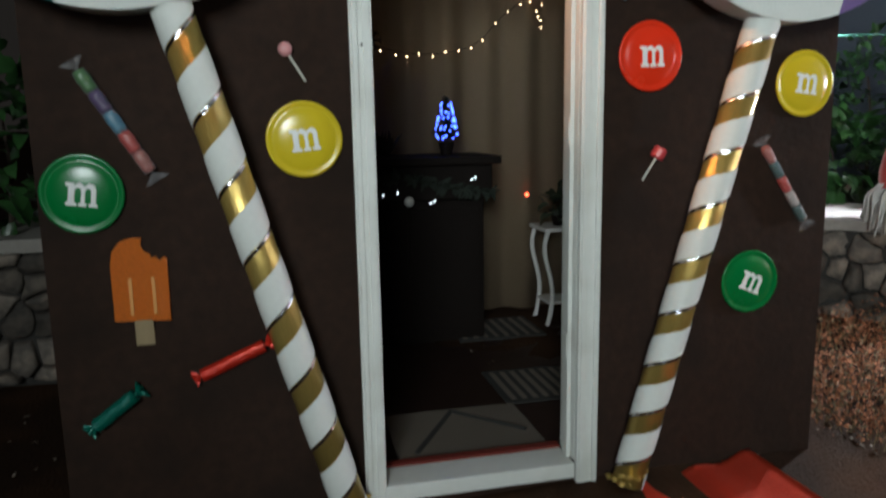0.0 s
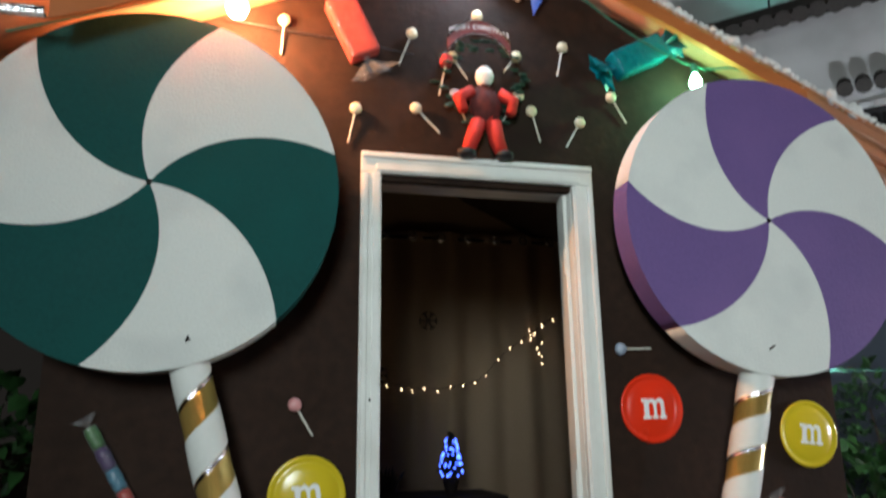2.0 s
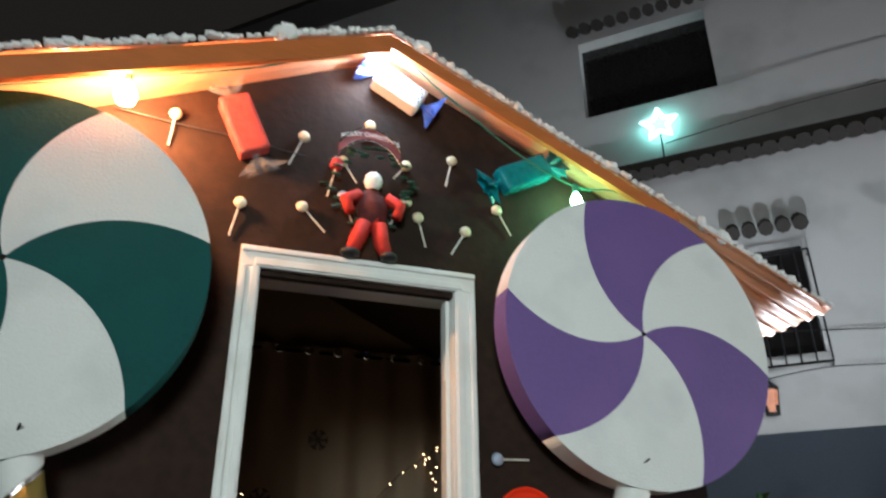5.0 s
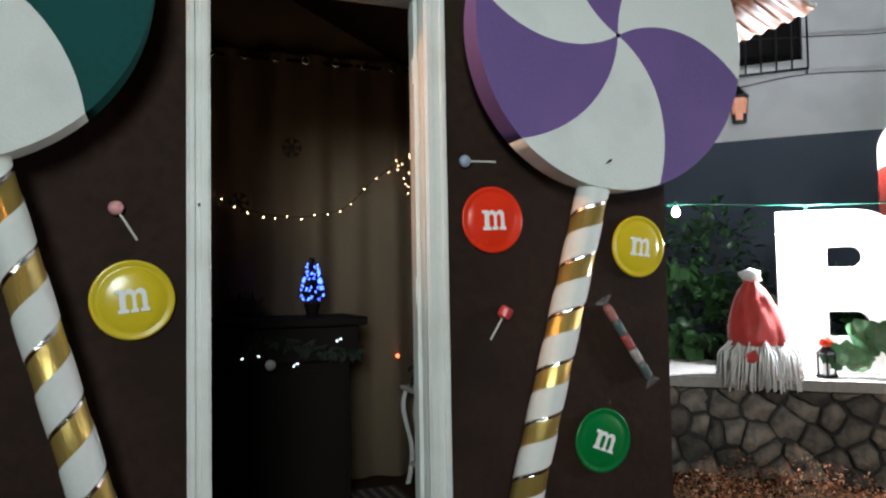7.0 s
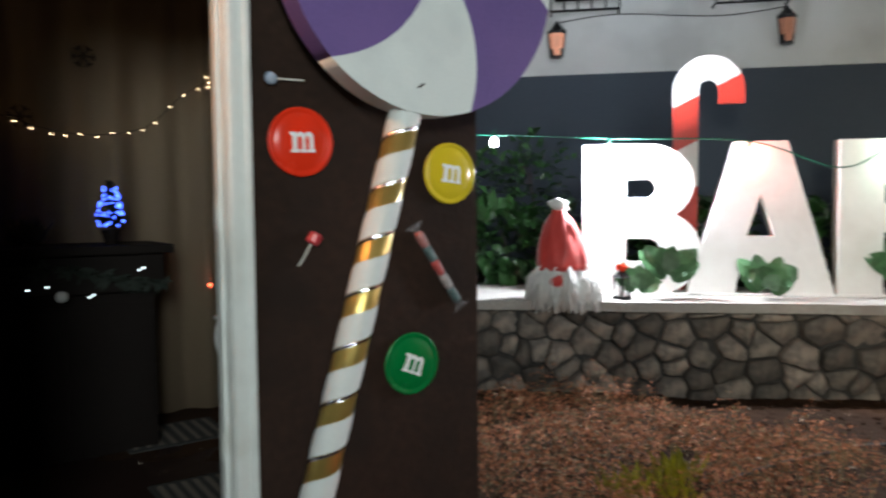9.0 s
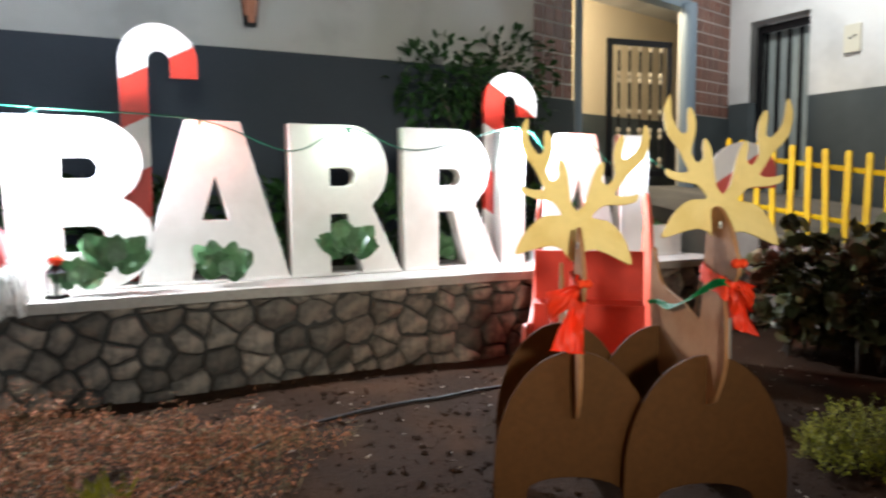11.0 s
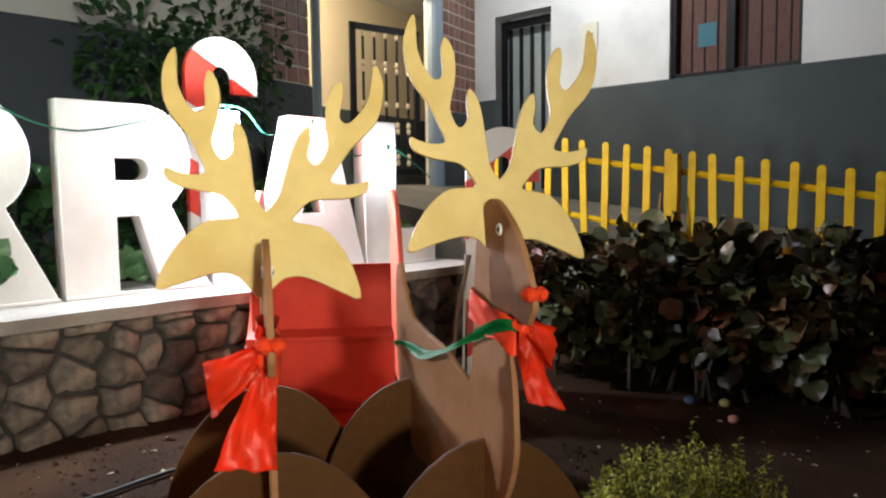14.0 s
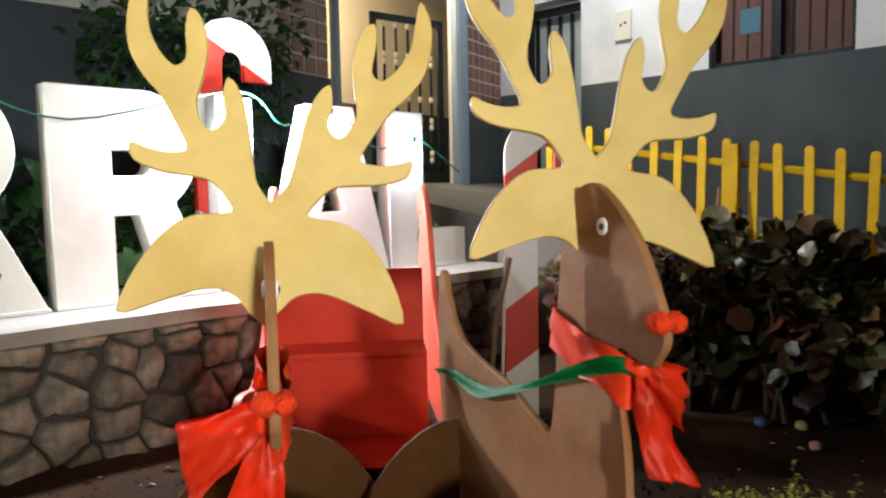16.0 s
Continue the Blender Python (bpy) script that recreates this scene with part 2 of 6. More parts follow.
def box(x0, x1, y0, y1, z0, z1, bevel=0.0, bm=None):
    own = bm or bmesh.new()
    made = bmesh.ops.create_cube(own, size=1, matrix=Matrix.LocRotScale(((x0 + x1) / 2, (y0 + y1) / 2, (z0 + z1) / 2), None, (x1 - x0, y1 - y0, z1 - z0)))
    if bevel:
        edges = list({e for v in made["verts"] for e in v.link_edges})
        bmesh.ops.bevel(own, geom=edges, offset=bevel, segments=2, affect="EDGES", profile=0.6)
    return own


def cut_board(name, outlines, thick, material, parent=None, m=None, bevel=0.0, label=""):
    """A sawn board: closed outlines in its plane (inner ones are holes), centred on its thickness."""
    curve = bpy.data.curves.new(name, "CURVE")
    curve.dimensions, curve.fill_mode = "2D", "BOTH"
    curve.extrude, curve.bevel_depth, curve.bevel_resolution = max(thick / 2 - bevel, 0.0005), bevel, 1
    for line in outlines:
        s = curve.splines.new("POLY")
        s.points.add(len(line) - 1)
        for p, (x, y) in zip(s.points, line):
            p.co = (x, y, 0, 1)
        s.use_cyclic_u = True
    holder = bpy.data.objects.new(name, curve)
    mesh = bpy.data.meshes.new_from_object(holder)
    bpy.data.objects.remove(holder)
    bpy.data.curves.remove(curve)
    return link_mesh(name, mesh, material, parent, label, m)


def smooth_loop(points, steps=4, closed=True):
    """Catmull-Rom through the given points."""
    pts = [Vector(p) for p in points]
    n, out = len(pts), []
    for i in range(n if closed else n - 1):
        def g(k):
            return pts[k % n] if closed else pts[max(0, min(n - 1, k))]
        a, b, c, d = g(i - 1), g(i), g(i + 1), g(i + 2)
        for s in range(steps):
            t = s / steps
            out.append(0.5 * (2 * b + (c - a) * t + (2 * a - 5 * b + 4 * c - d) * t * t + (3 * b - a - 3 * c + d) * t ** 3))
    if not closed:
        out.append(pts[-1])
    return out


def tube(points, radius, sides=8, bm=None, caps=True):
    """A round bar along points; radius a number or one for each point."""
    own = bm or bmesh.new()
    pts = [Vector(p) for p in points]
    rad = radius if isinstance(radius, (list, tuple)) else [radius] * len(pts)
    rings, up = [], Vector((0.13, 0.21, 0.97))
    for i, p in enumerate(pts):
        way = (pts[min(i + 1, len(pts) - 1)] - pts[max(i - 1, 0)]).normalized()
        if abs(way.dot(up)) > 0.95:
            up = Vector((0.9, 0.3, 0.1))
        a = way.cross(up).normalized()
        b = way.cross(a)
        up = -b if (-b).dot(up) > 0 else b
        rings.append([own.verts.new(p + rad[i] * (math.cos(k * math.tau / sides) * a + math.sin(k * math.tau / sides) * b)) for k in range(sides)])
    for r, s in zip(rings, rings[1:]):
        for k in range(sides):
            own.faces.new((r[k], r[(k + 1) % sides], s[(k + 1) % sides], s[k]))
    if caps:
        own.faces.new(rings[0][::-1])
        own.faces.new(rings[-1])
    bmesh.ops.recalc_face_normals(own, faces=own.faces[:]) if bm is None else None
    return own


def lathe(profile, sides=24, bm=None, m=None):
    """Radius and height pairs, turned round z."""
    own = bm or bmesh.new()
    m = m or Matrix()
    rings = [[own.verts.new(m @ Vector((r * math.cos(k * math.tau / sides), r * math.sin(k * math.tau / sides), z))) for k in range(sides)] for r, z in profile]
    for r, s in zip(rings, rings[1:]):
        for k in range(sides):
            own.faces.new((r[k], r[(k + 1) % sides], s[(k + 1) % sides], s[k]))
    own.faces.new(rings[0][::-1])
    own.faces.new(rings[-1])
    return own


def lump(place, size, rough=0.25, detail=1, bm=None, seed=0.0):
    own = bm or bmesh.new()
    made = bmesh.ops.create_icosphere(own, subdivisions=detail, radius=1)
    for v in made["verts"]:
        k = 1 + rough * noise.noise(v.co * 1.7 + Vector((seed, seed * 0.37, seed * 1.3)))
        v.co = Vector((v.co.x * size[0] * k, v.co.y * size[1] * k, v.co.z * size[2] * k)) + Vector(place)
    return own


def leaf_mesh(items, fold=0.25):
    """Leaves as bent diamonds with a midrib: place, direction, length, width, upward side."""
    verts, faces = [], []
    for place, way, length, width, up in items:
        way = way.normalized()
        side = way.cross(up)
        side = side.normalized() if side.length > 1e-4 else Vector((1, 0, 0))
        nrm = side.cross(way)
        i = len(verts)
        mid1, mid2 = place + way * length * 0.35 + nrm * width * 0.08, place + way * length * 0.7 + nrm * width * 0.02
        tip = place + way * length - nrm * length * 0.14
        verts += [place, mid1, mid2, tip,
                  mid1 + side * width * 0.5 + nrm * width * fold, mid2 + side * width * 0.4 + nrm * width * fold * 0.6,
                  mid1 - side * width * 0.5 + nrm * width * fold, mid2 - side * width * 0.4 + nrm * width * fold * 0.6]
        faces += [(i, i + 4, i + 1), (i + 1, i + 4, i + 5, i + 2), (i + 2, i + 5, i + 3),
                  (i, i + 1, i + 6), (i + 1, i + 2, i + 7, i + 6), (i + 2, i + 3, i + 7)]
    mesh = bpy.data.meshes.new("leaves")
    mesh.from_pydata([tuple(v) for v in verts], [], faces)
    for p in mesh.polygons:
        p.use_smooth = True
    return mesh


def rnd(a, b):
    return random.uniform(a, b)


def face(y):
    """The upright plane of the house front: x to the side, height up, thickness towards the viewer."""
    return pose(0, y, 0, 90)


# ---- ground ----
U = Vector((0.7195, -0.6945, 0))      # along the stone wall and the letters
N = Vector((-0.6945, -0.7195, 0))     # from the wall towards the viewer
B0 = Vector((3.17, 1.328, 0))         # left foot of the first letter


def along(s, d, z=0.0):
    return B0 + U * s + N * d + Vector((0, 0, z))


def ground_z(x, y):
    d = (Vector((x, y, 0)) - B0).dot(N)
    rise = 0.085 * max(0.0, min(1.0, (2.6 - d) / 2.0))
    near = 1.0 if math.hypot(x, y) < 14 else 0.0
    return rise + near * (0.03 * noise.noise(Vector((x * 0.9, y * 0.9, 0))) + 0.012 * noise.noise(Vector((x * 5, y * 5, 3)))) - 0.01


def ground():
    xs = sorted({-400, -120, -40, -16, 20, 45, 120, 400} | {round(-8 + 0.16 * i, 2) for i in range(140)})
    ys = sorted({-400, -120, -40, -16, 18, 45, 120, 400} | {round(-8 + 0.16 * i, 2) for i in range(110)})
    verts = [(x, y, ground_z(x, y)) for y in ys for x in xs]
    w = len(xs)
    faces = [(j * w + i, j * w + i + 1, (j + 1) * w + i + 1, (j + 1) * w + i) for j in range(len(ys) - 1) for i in range(w - 1)]
    mesh = bpy.data.meshes.new("ground")
    mesh.from_pydata(verts, [], faces)
    for p in mesh.polygons:
        p.use_smooth = True
    tagged(link_mesh("ground", mesh, SOIL), "bare dry brown soil with crumbs and litter", "ground", kind="structure")


ground()


# ---- gingerbread house ----
DOOR_L, DOOR_R, DOOR_T, SILL = -0.415, 0.262, 2.245, 0.075
PEAK_X, PEAK_Z = -0.03, 3.255
SLOPE_R, SLOPE_L = 0.475, 0.455


def roof_z(x):
    return PEAK_Z - (SLOPE_R if x > PEAK_X else SLOPE_L) * abs(x - PEAK_X)


def front_y(x):
    """The front edge of the roof sheets, which were laid a little askew."""
    return -0.15 + (0.0 if x > PEAK_X else 0.13 * (x - PEAK_X))


house = thing("gingerbread_house", "dark brown wooden gingerbread playhouse with white door frame and orange roof", "playhouse")
wall_line = [(-1.39, -0.05), (1.25, -0.05), (1.25, roof_z(1.25) - 0.03), (PEAK_X, PEAK_Z - 0.03), (-1.39, roof_z(-1.39) - 0.03)]
door_line = [(DOOR_L, SILL - 0.03), (DOOR_L, DOOR_T), (DOOR_R + 0.03, DOOR_T), (DOOR_R + 0.03, SILL - 0.03)]
front = cut_board("front_wall", [wall_line, door_line], 0.03, BROWN, house, face(0.017))
for x0, x1, name in ((-1.388, -1.36, "side_wall"), (1.2, 1.228, "side_wall")):
    part(name, box(x0, x1, 0.034, 2.28, -0.05, roof_z(x0) - 0.05), BROWN, house)
cut_board("back_wall", [[(-1.36, -0.05), (1.2, -0.05), (1.2, roof_z(1.2) - 0.03), (PEAK_X, PEAK_Z - 0.03), (-1.36, roof_z(-1.36) - 0.03)]], 0.03, CURTAIN, house, face(2.3), 0.0, "pale brown back wall")
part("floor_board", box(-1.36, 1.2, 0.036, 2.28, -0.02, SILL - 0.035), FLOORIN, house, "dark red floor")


def moulding(x0, x1, z0, z1, edge):
    """A door casing with three steps, lying on the wall."""
    bm = box(x0, x1, -0.024, 0.0, z0, z1, 0.004)
    w = 0.018
    if edge == "x0":
        box(x0 + 0.006, x0 + 0.006 + w, -0.034, -0.02, z0 + 0.002, z1 - 0.002, 0.004, bm)
        box(x1 - 0.03, x1 - 0.006, -0.031, -0.02, z0 + 0.002, z1 - 0.002, 0.003, bm)
    elif edge == "x1":
        box(x1 - 0.006 - w, x1 - 0.006, -0.034, -0.02, z0 + 0.002, z1 - 0.002, 0.004, bm)
        box(x0 + 0.006, x0 + 0.03, -0.031, -0.02, z0 + 0.002, z1 - 0.002, 0.003, bm)
    else:
        box(x0 + 0.002, x1 - 0.002, -0.034, -0.02, z1 - 0.006 - w, z1 - 0.006, 0.004, bm)
        box(x0 + 0.05, x1 - 0.05, -0.031, -0.02, z0 + 0.006, z0 + 0.03, 0.003, bm)
    return bm


frame_door = part("door_frame", moulding(-0.484, DOOR_L, 0.0, 2.262, "x0"), WHITE, house, "white painted wooden door casing")
part("casing", moulding(DOOR_R + 0.005, 0.345, 0.0, 2.262, "x1"), WHITE, frame_door)
part("casing", moulding(-0.484, 0.345, 2.263, 2.338, "z"), WHITE, frame_door)
part("jamb", box(DOOR_R + 0.004, DOOR_R + 0.03, 0.001, 0.13, SILL, DOOR_T, 0.003), WHITE, frame_door)
part("door_stop", box(DOOR_R - 0.012, DOOR_R + 0.003, 0.03, 0.075, SILL, DOOR_T, 0.003), WHITE, frame_door)
part("jamb", box(DOOR_L - 0.03, DOOR_L - 0.001, 0.034, 0.13, SILL, DOOR_T, 0.003), WHITE, frame_door)
part("jamb", box(DOOR_L - 0.03, DOOR_R + 0.03, 0.034, 0.13, DOOR_T + 0.001, DOOR_T + 0.03, 0.003), WHITE, frame_door)
part("door_sill", box(DOOR_L, DOOR_R, -0.02, 0.12, 0.02, SILL, 0.004), WHITE, frame_door)
part("threshold", box(DOOR_L, DOOR_R, 0.121, 0.16, 0.03, SILL + 0.008, 0.003), mat("dark_red_strip", (0.16, 0.018, 0.01), 0.7), frame_door, "red threshold strip")
for z in (0.45, 1.2, 1.95):
    part("hinge", box(DOOR_R - 0.016, DOOR_R - 0.012, 0.034, 0.07, z, z + 0.09, 0.001), WHITE, frame_door)
part("knot", lathe([(0.006, 0), (0.005, 0.001)], 10, m=pose(-0.446, -0.0245, 1.515, 90)), DARKWOOD, frame_door)


def corrugated(side):
    """One roof slope: wavy sheet, the waves running down the slope."""
    x_end = 1.9 if side > 0 else -1.86
    slope = SLOPE_R if side > 0 else SLOPE_L
    n, cols = 10, 160
    grid = []
    bm = bmesh.new()
    for layer in (0, 0.004):
        rows = []
        for i in range(n + 1):
            x = PEAK_X + (x_end - PEAK_X) * i / n
            y0, y1 = front_y(x), 2.6
            rows.append([bm.verts.new((x, y0 + (y1 - y0) * j / cols, PEAK_Z - slope * abs(x - PEAK_X) + layer + 0.0075 * math.sin((y0 + (y1 - y0) * j / cols) * math.tau / 0.076))) for j in range(cols + 1)])
        grid.append(rows)
    for k, rows in enumerate(grid):
        for i in range(n):
            for j in range(cols):
                q = (rows[i][j], rows[i + 1][j], rows[i + 1][j + 1], rows[i][j + 1])
                bm.faces.new(q if k == 0 else q[::-1])
    low, top = grid
    for j in range(cols):
        bm.faces.new((low[n][j], top[n][j], top[n][j + 1], low[n][j + 1]))
    for i in range(n):
        bm.faces.new((low[i][0], top[i][0], top[i + 1][0], low[i + 1][0]))
    bmesh.ops.recalc_face_normals(bm, faces=bm.faces[:])
    return part("roof_sheet", bm, ROOF, house, "orange corrugated roof sheet", smooth=True)


def fascia(side):
    x_end = 1.19 if side > 0 else -1.39
    bm = bmesh.new()
    tall = 0.06 if side > 0 else 0.085
    rings = []
    for i in range(9):
        x = PEAK_X + (x_end - PEAK_X) * i / 8
        y, z = front_y(x) - 0.004, roof_z(x) - 0.014
        rings.append([bm.verts.new(c) for c in ((x, y, z), (x, y, z - tall), (x, y + 0.022, z - tall), (x, y + 0.022, z))])
    for r, s in zip(rings, rings[1:]):
        for k in range(4):
            bm.faces.new((r[k], r[(k + 1) % 4], s[(k + 1) % 4], s[k]))
    bm.faces.new(rings[0])
    bm.faces.new(rings[-1])
    bmesh.ops.recalc_face_normals(bm, faces=bm.faces[:])
    part("fascia_board", bm, BOARD, house, "varnished orange-brown roof board")


def icing(side):
    x_end = 1.9 if side > 0 else -1.84
    bm = bmesh.new()
    x = PEAK_X
    while abs(x - PEAK_X) < abs(x_end - PEAK_X):
        big = 1.7 if random.random() < 0.07 else 1.0
        r = rnd(0.011, 0.02) * big
        lump((x, front_y(x) + rnd(-0.004, 0.012), roof_z(x) + 0.012 + r * 0.5), (r * rnd(0.9, 1.5), r, r * rnd(0.8, 1.2)), 0.6, 1, bm, rnd(0, 90))
        x += side * rnd(0.016, 0.034)
    tagged(part("icing_edge", bm, ICING, house, "white lumpy icing trim"), kind="stuff")


def lining(side):
    """Dark boards under the roof sheet, inside the house."""
    x_end = 1.198 if side > 0 else -1.358
    bm = bmesh.new()
    ring = []
    for y in (0.04, 2.275):
        for x, drop in ((PEAK_X + side * 0.004, 0.052), (x_end, 0.052), (x_end, 0.066), (PEAK_X + side * 0.004, 0.066)):
            ring.append(bm.verts.new((x, y, roof_z(x) - drop)))
    for k in range(4):
        bm.faces.new((ring[k], ring[(k + 1) % 4], ring[4 + (k + 1) % 4], ring[4 + k]))
    bm.faces.new(ring[:4])
    bm.faces.new(ring[4:])
    bmesh.ops.recalc_face_normals(bm, faces=bm.faces[:])
    part("roof_lining", bm, mat("dark_brown_lining", (0.05, 0.03, 0.02), 0.8, vary=0.3, grain=20, stretch=(1, 0.2, 1)), house, "dark brown boards under the roof")


for side in (1, -1):
    corrugated(side)
    lining(side)
    fascia(side)
    icing(side)

# ---- giant lollipops ----


def swirl_lollipop(name, label, centre, radius, colour, colour_name, edges, foot, head, depth, pitch, start):
    x, z = centre
    lol = thing(name, label, "lollipop", "giant lollipops beside the door")
    y0, y1 = -0.185, -0.185 + depth
    # six curved wedges, alternately white and coloured, each the full depth of the disc
    for k in range(6):
        a0 = math.radians(edges[k]) + 0.71
        step = math.radians((edges[(k + 1) % 6] - edges[k]) % 360)
        def arm(a):
            return [(x + radius * r * math.cos(a - 0.71 * r), z + radius * r * math.sin(a - 0.71 * r)) for r in [i / 14 for i in range(15)]]
        lo, hi = arm(a0), arm(a0 + step)
        rim = [(x + radius * math.cos(a0 - 0.71 + step * i / 14), z + radius * math.sin(a0 - 0.71 + step * i / 14)) for i in range(1, 14)]
        cut_board("swirl_wedge", [lo + rim + hi[::-1][:-1]], depth, colour if k % 2 else FOAM, lol, face((y0 + y1) / 2), 0.0,
                  ("%s painted foam wedge" % colour_name) if k % 2 else "white painted foam wedge")
    part("centre_hole", lathe([(0.009, 0), (0.006, 0.002)], 10, m=pose(x, y0 - 0.001, z, 90)), DARKWOOD, lol)
    # the stick: gold foil with a white ribbon wound round it
    a, b = Vector((foot[0], -0.1, foot[1])), Vector((head[0], -0.125, head[1]))
    way = b - a
    length = way.length
    q = way.to_track_quat("Z", "Y").to_matrix().to_4x4()
    m = Matrix.Translation(a) @ q
    rad = 0.054
    stick = part("stick", lathe([(rad, 0), (rad, length)], 28), GOLD, lol, "gold foil stick", True, m)
    wide = pitch * 0.55
    bm = bmesh.new()
    per, turns = 26, length / pitch
    lean = -1
    rows = []
    steps = int(turns * per)
    for i in range(steps + 1):
        ang = i / per * math.tau
        h = i / per * pitch
        ring = []
        for t in (0, 0.5, 1):
            hh = max(0.0, min(length, h + wide * (t - 0.5)))
            r = rad + (0.0035 if t == 0.5 else 0.0025)
            ring.append(bm.verts.new((r * math.cos(-lean * ang + start), r * math.sin(-lean * ang + start), hh)))
        rows.append(ring)
    for r, s in zip(rows, rows[1:]):
        for k in (0, 1):
            bm.faces.new((r[k], s[k], s[k + 1], r[k + 1]))
    part("ribbon", bm, RIBBON, stick, "white ribbon wound in a spiral", True)
    bm = bmesh.new()
    rows = []
    for i in range(steps + 1):
        ang = i / per * math.tau
        h = i / per * pitch - wide * 0.5 - 0.008
        rows.append([bm.verts.new(((rad + 0.0015) * math.cos(-lean * ang + start), (rad + 0.0015) * math.sin(-lean * ang + start), max(0.0, min(length, h + d)))) for d in (-0.006, 0.006)])
    for r, s in zip(rows, rows[1:]):
        bm.faces.new((r[0], s[0], s[1], r[1]))
    part("silver_edge", bm, SILVER, stick, "shiny silver edge of the foil", True)
    part("nail", tube([b + Vector((0.0, -0.05, 0.02)), b + Vector((0.01, -0.08, 0.035))], 0.003, 6), DARKWOOD, lol)
    bm = bmesh.new()
    for i in range(26):
        lump(a + Vector((rnd(-0.05, 0.05), rnd(-0.05, 0.05), rnd(0.0, 0.06))), (0.016, 0.012, 0.01), 0.8, 1, bm, i)
    part("foil_frill", bm, GOLD, lol, "crumpled gold foil at the foot")


swirl_lollipop("giant_lollipop", "huge green and white swirl lollipop on a gold ribboned stick", (-1.115, 2.128), 0.545, TEAL, "dark green", (13, 72, 129, 190, 255.6, 313.5), (-0.53, 0.02), (-0.985, 1.645), 0.1, 0.206, 0.48)
swirl_lollipop("giant_lollipop", "huge purple and white swirl lollipop on a gold ribboned stick", (0.928, 2.12), 0.54, PURPLE, "purple", (-12, 50, 110, 168, 225, 287), (0.425, 0.02), (0.865, 1.645), 0.1, 0.182, 3.75)

# ---- things on the house front ----


def sweet_plate(name_colour, x, z, material, tilt):
    t = thing("sweet_plate", "round shiny %s plastic plate with a white emblem" % name_colour, "plate", "plates on the house front", m=pose(x, 0, z))
    part("dish", lathe([(0.106, 0.0), (0.115, 0.009), (0.115, 0.0125), (0.112, 0.0145), (0.106, 0.0145), (0.1, 0.0105), (0.094, 0.0105), (0.088, 0.0135), (0.07, 0.0175), (0.045, 0.0205), (0.02, 0.022), (0.003, 0.0222)], 48, m=pose(0, 0, 0, 90)), material, t, smooth=True)
    # white emblem: three uprights on small feet, joined by two round arches
    left, w = -0.026, 0.0075
    line = [(-0.04, -0.035), (-0.012, -0.035), (-0.012, -0.026), (left + w, -0.026), (left + w, 0.008)]
    line += [(-0.009 + 0.0095 * math.cos(a), 0.008 + 0.011 * math.sin(a)) for a in [math.pi * (1 - k / 6) for k in range(1, 6)]]
    line += [(-w + 0.008, 0.008), (-w + 0.008, -0.026), (-0.006, -0.026), (-0.006, -0.035), (0.014, -0.035), (0.014, -0.026), (w + 0.002, -0.026), (w + 0.002, 0.008)]
    line += [(0.0185 + 0.0085 * math.cos(a), 0.008 + 0.011 * math.sin(a)) for a in [math.pi * (1 - k / 6) for k in range(1, 6)]]
    line += [(0.027, 0.008), (0.027, -0.026), (0.021, -0.026), (0.021, -0.035), (0.044, -0.035), (0.044, -0.026), (0.039, -0.026), (0.039, 0.014)]
    line += [(0.024 + 0.015 * math.cos(a), 0.014 + 0.018 * math.sin(a)) for a in [math.pi * k / 8 for k in range(1, 6)]]
    line += [(0.008, 0.022)] + [(-0.006 + 0.014 * math.cos(a), 0.016 + 0.016 * math.sin(a)) for a in [math.pi * k / 8 for k in range(2, 6)]]
    line += [(-0.02, 0.022), (-0.02, 0.031), (-0.042, 0.031), (-0.042, 0.022), (-0.034, 0.022), (-0.034, -0.026), (-0.04, -0.026)]
    cut_board("emblem", [line], 0.004, M_WHITE, t, pose(0, -0.0215, 0, 90) @ Matrix.Rotation(radians(-tilt), 4, "Z"), 0.0008, "white card emblem")


sweet_plate("green", -1.266, 1.096, P_GREEN, 8)
sweet_plate("yellow", -0.63, 1.238, P_YELLOW, -6)
sweet_plate("red", 0.515, 1.486, P_RED, -2)
sweet_plate("yellow", 1.115, 1.394, P_YELLOW, 6)
sweet_plate("green", 0.938, 0.692, P_GREEN, 22)


def frill(bm, place, way, size, seed):
    """A twisted wrapper end that opens out like a fan."""
    way = way.normalized()
    a = way.cross(Vector((0, 1, 0))).normalized()
    b = way.cross(a)
    rings = []
    for i, (r, d) in enumerate(((0.25, 0.0), (0.18, 0.25), (0.7, 0.7), (1.0, 1.15))):
        rings.append([bm.verts.new(place + way * d * size + (a * math.cos(k * math.tau / 14) + b * 0.6 * math.sin(k * math.tau / 14)) * size * r * (1 + (0.8 * noise.noise(Vector((k * 1.7, seed, i))) + (0.34 if k % 2 else -0.34)) * (i / 3))) for k in range(14)])
    for r, s in zip(rings, rings[1:]):
        for k in range(14):
            bm.faces.new((r[k], r[(k + 1) % 14], s[(k + 1) % 14], s[k]))


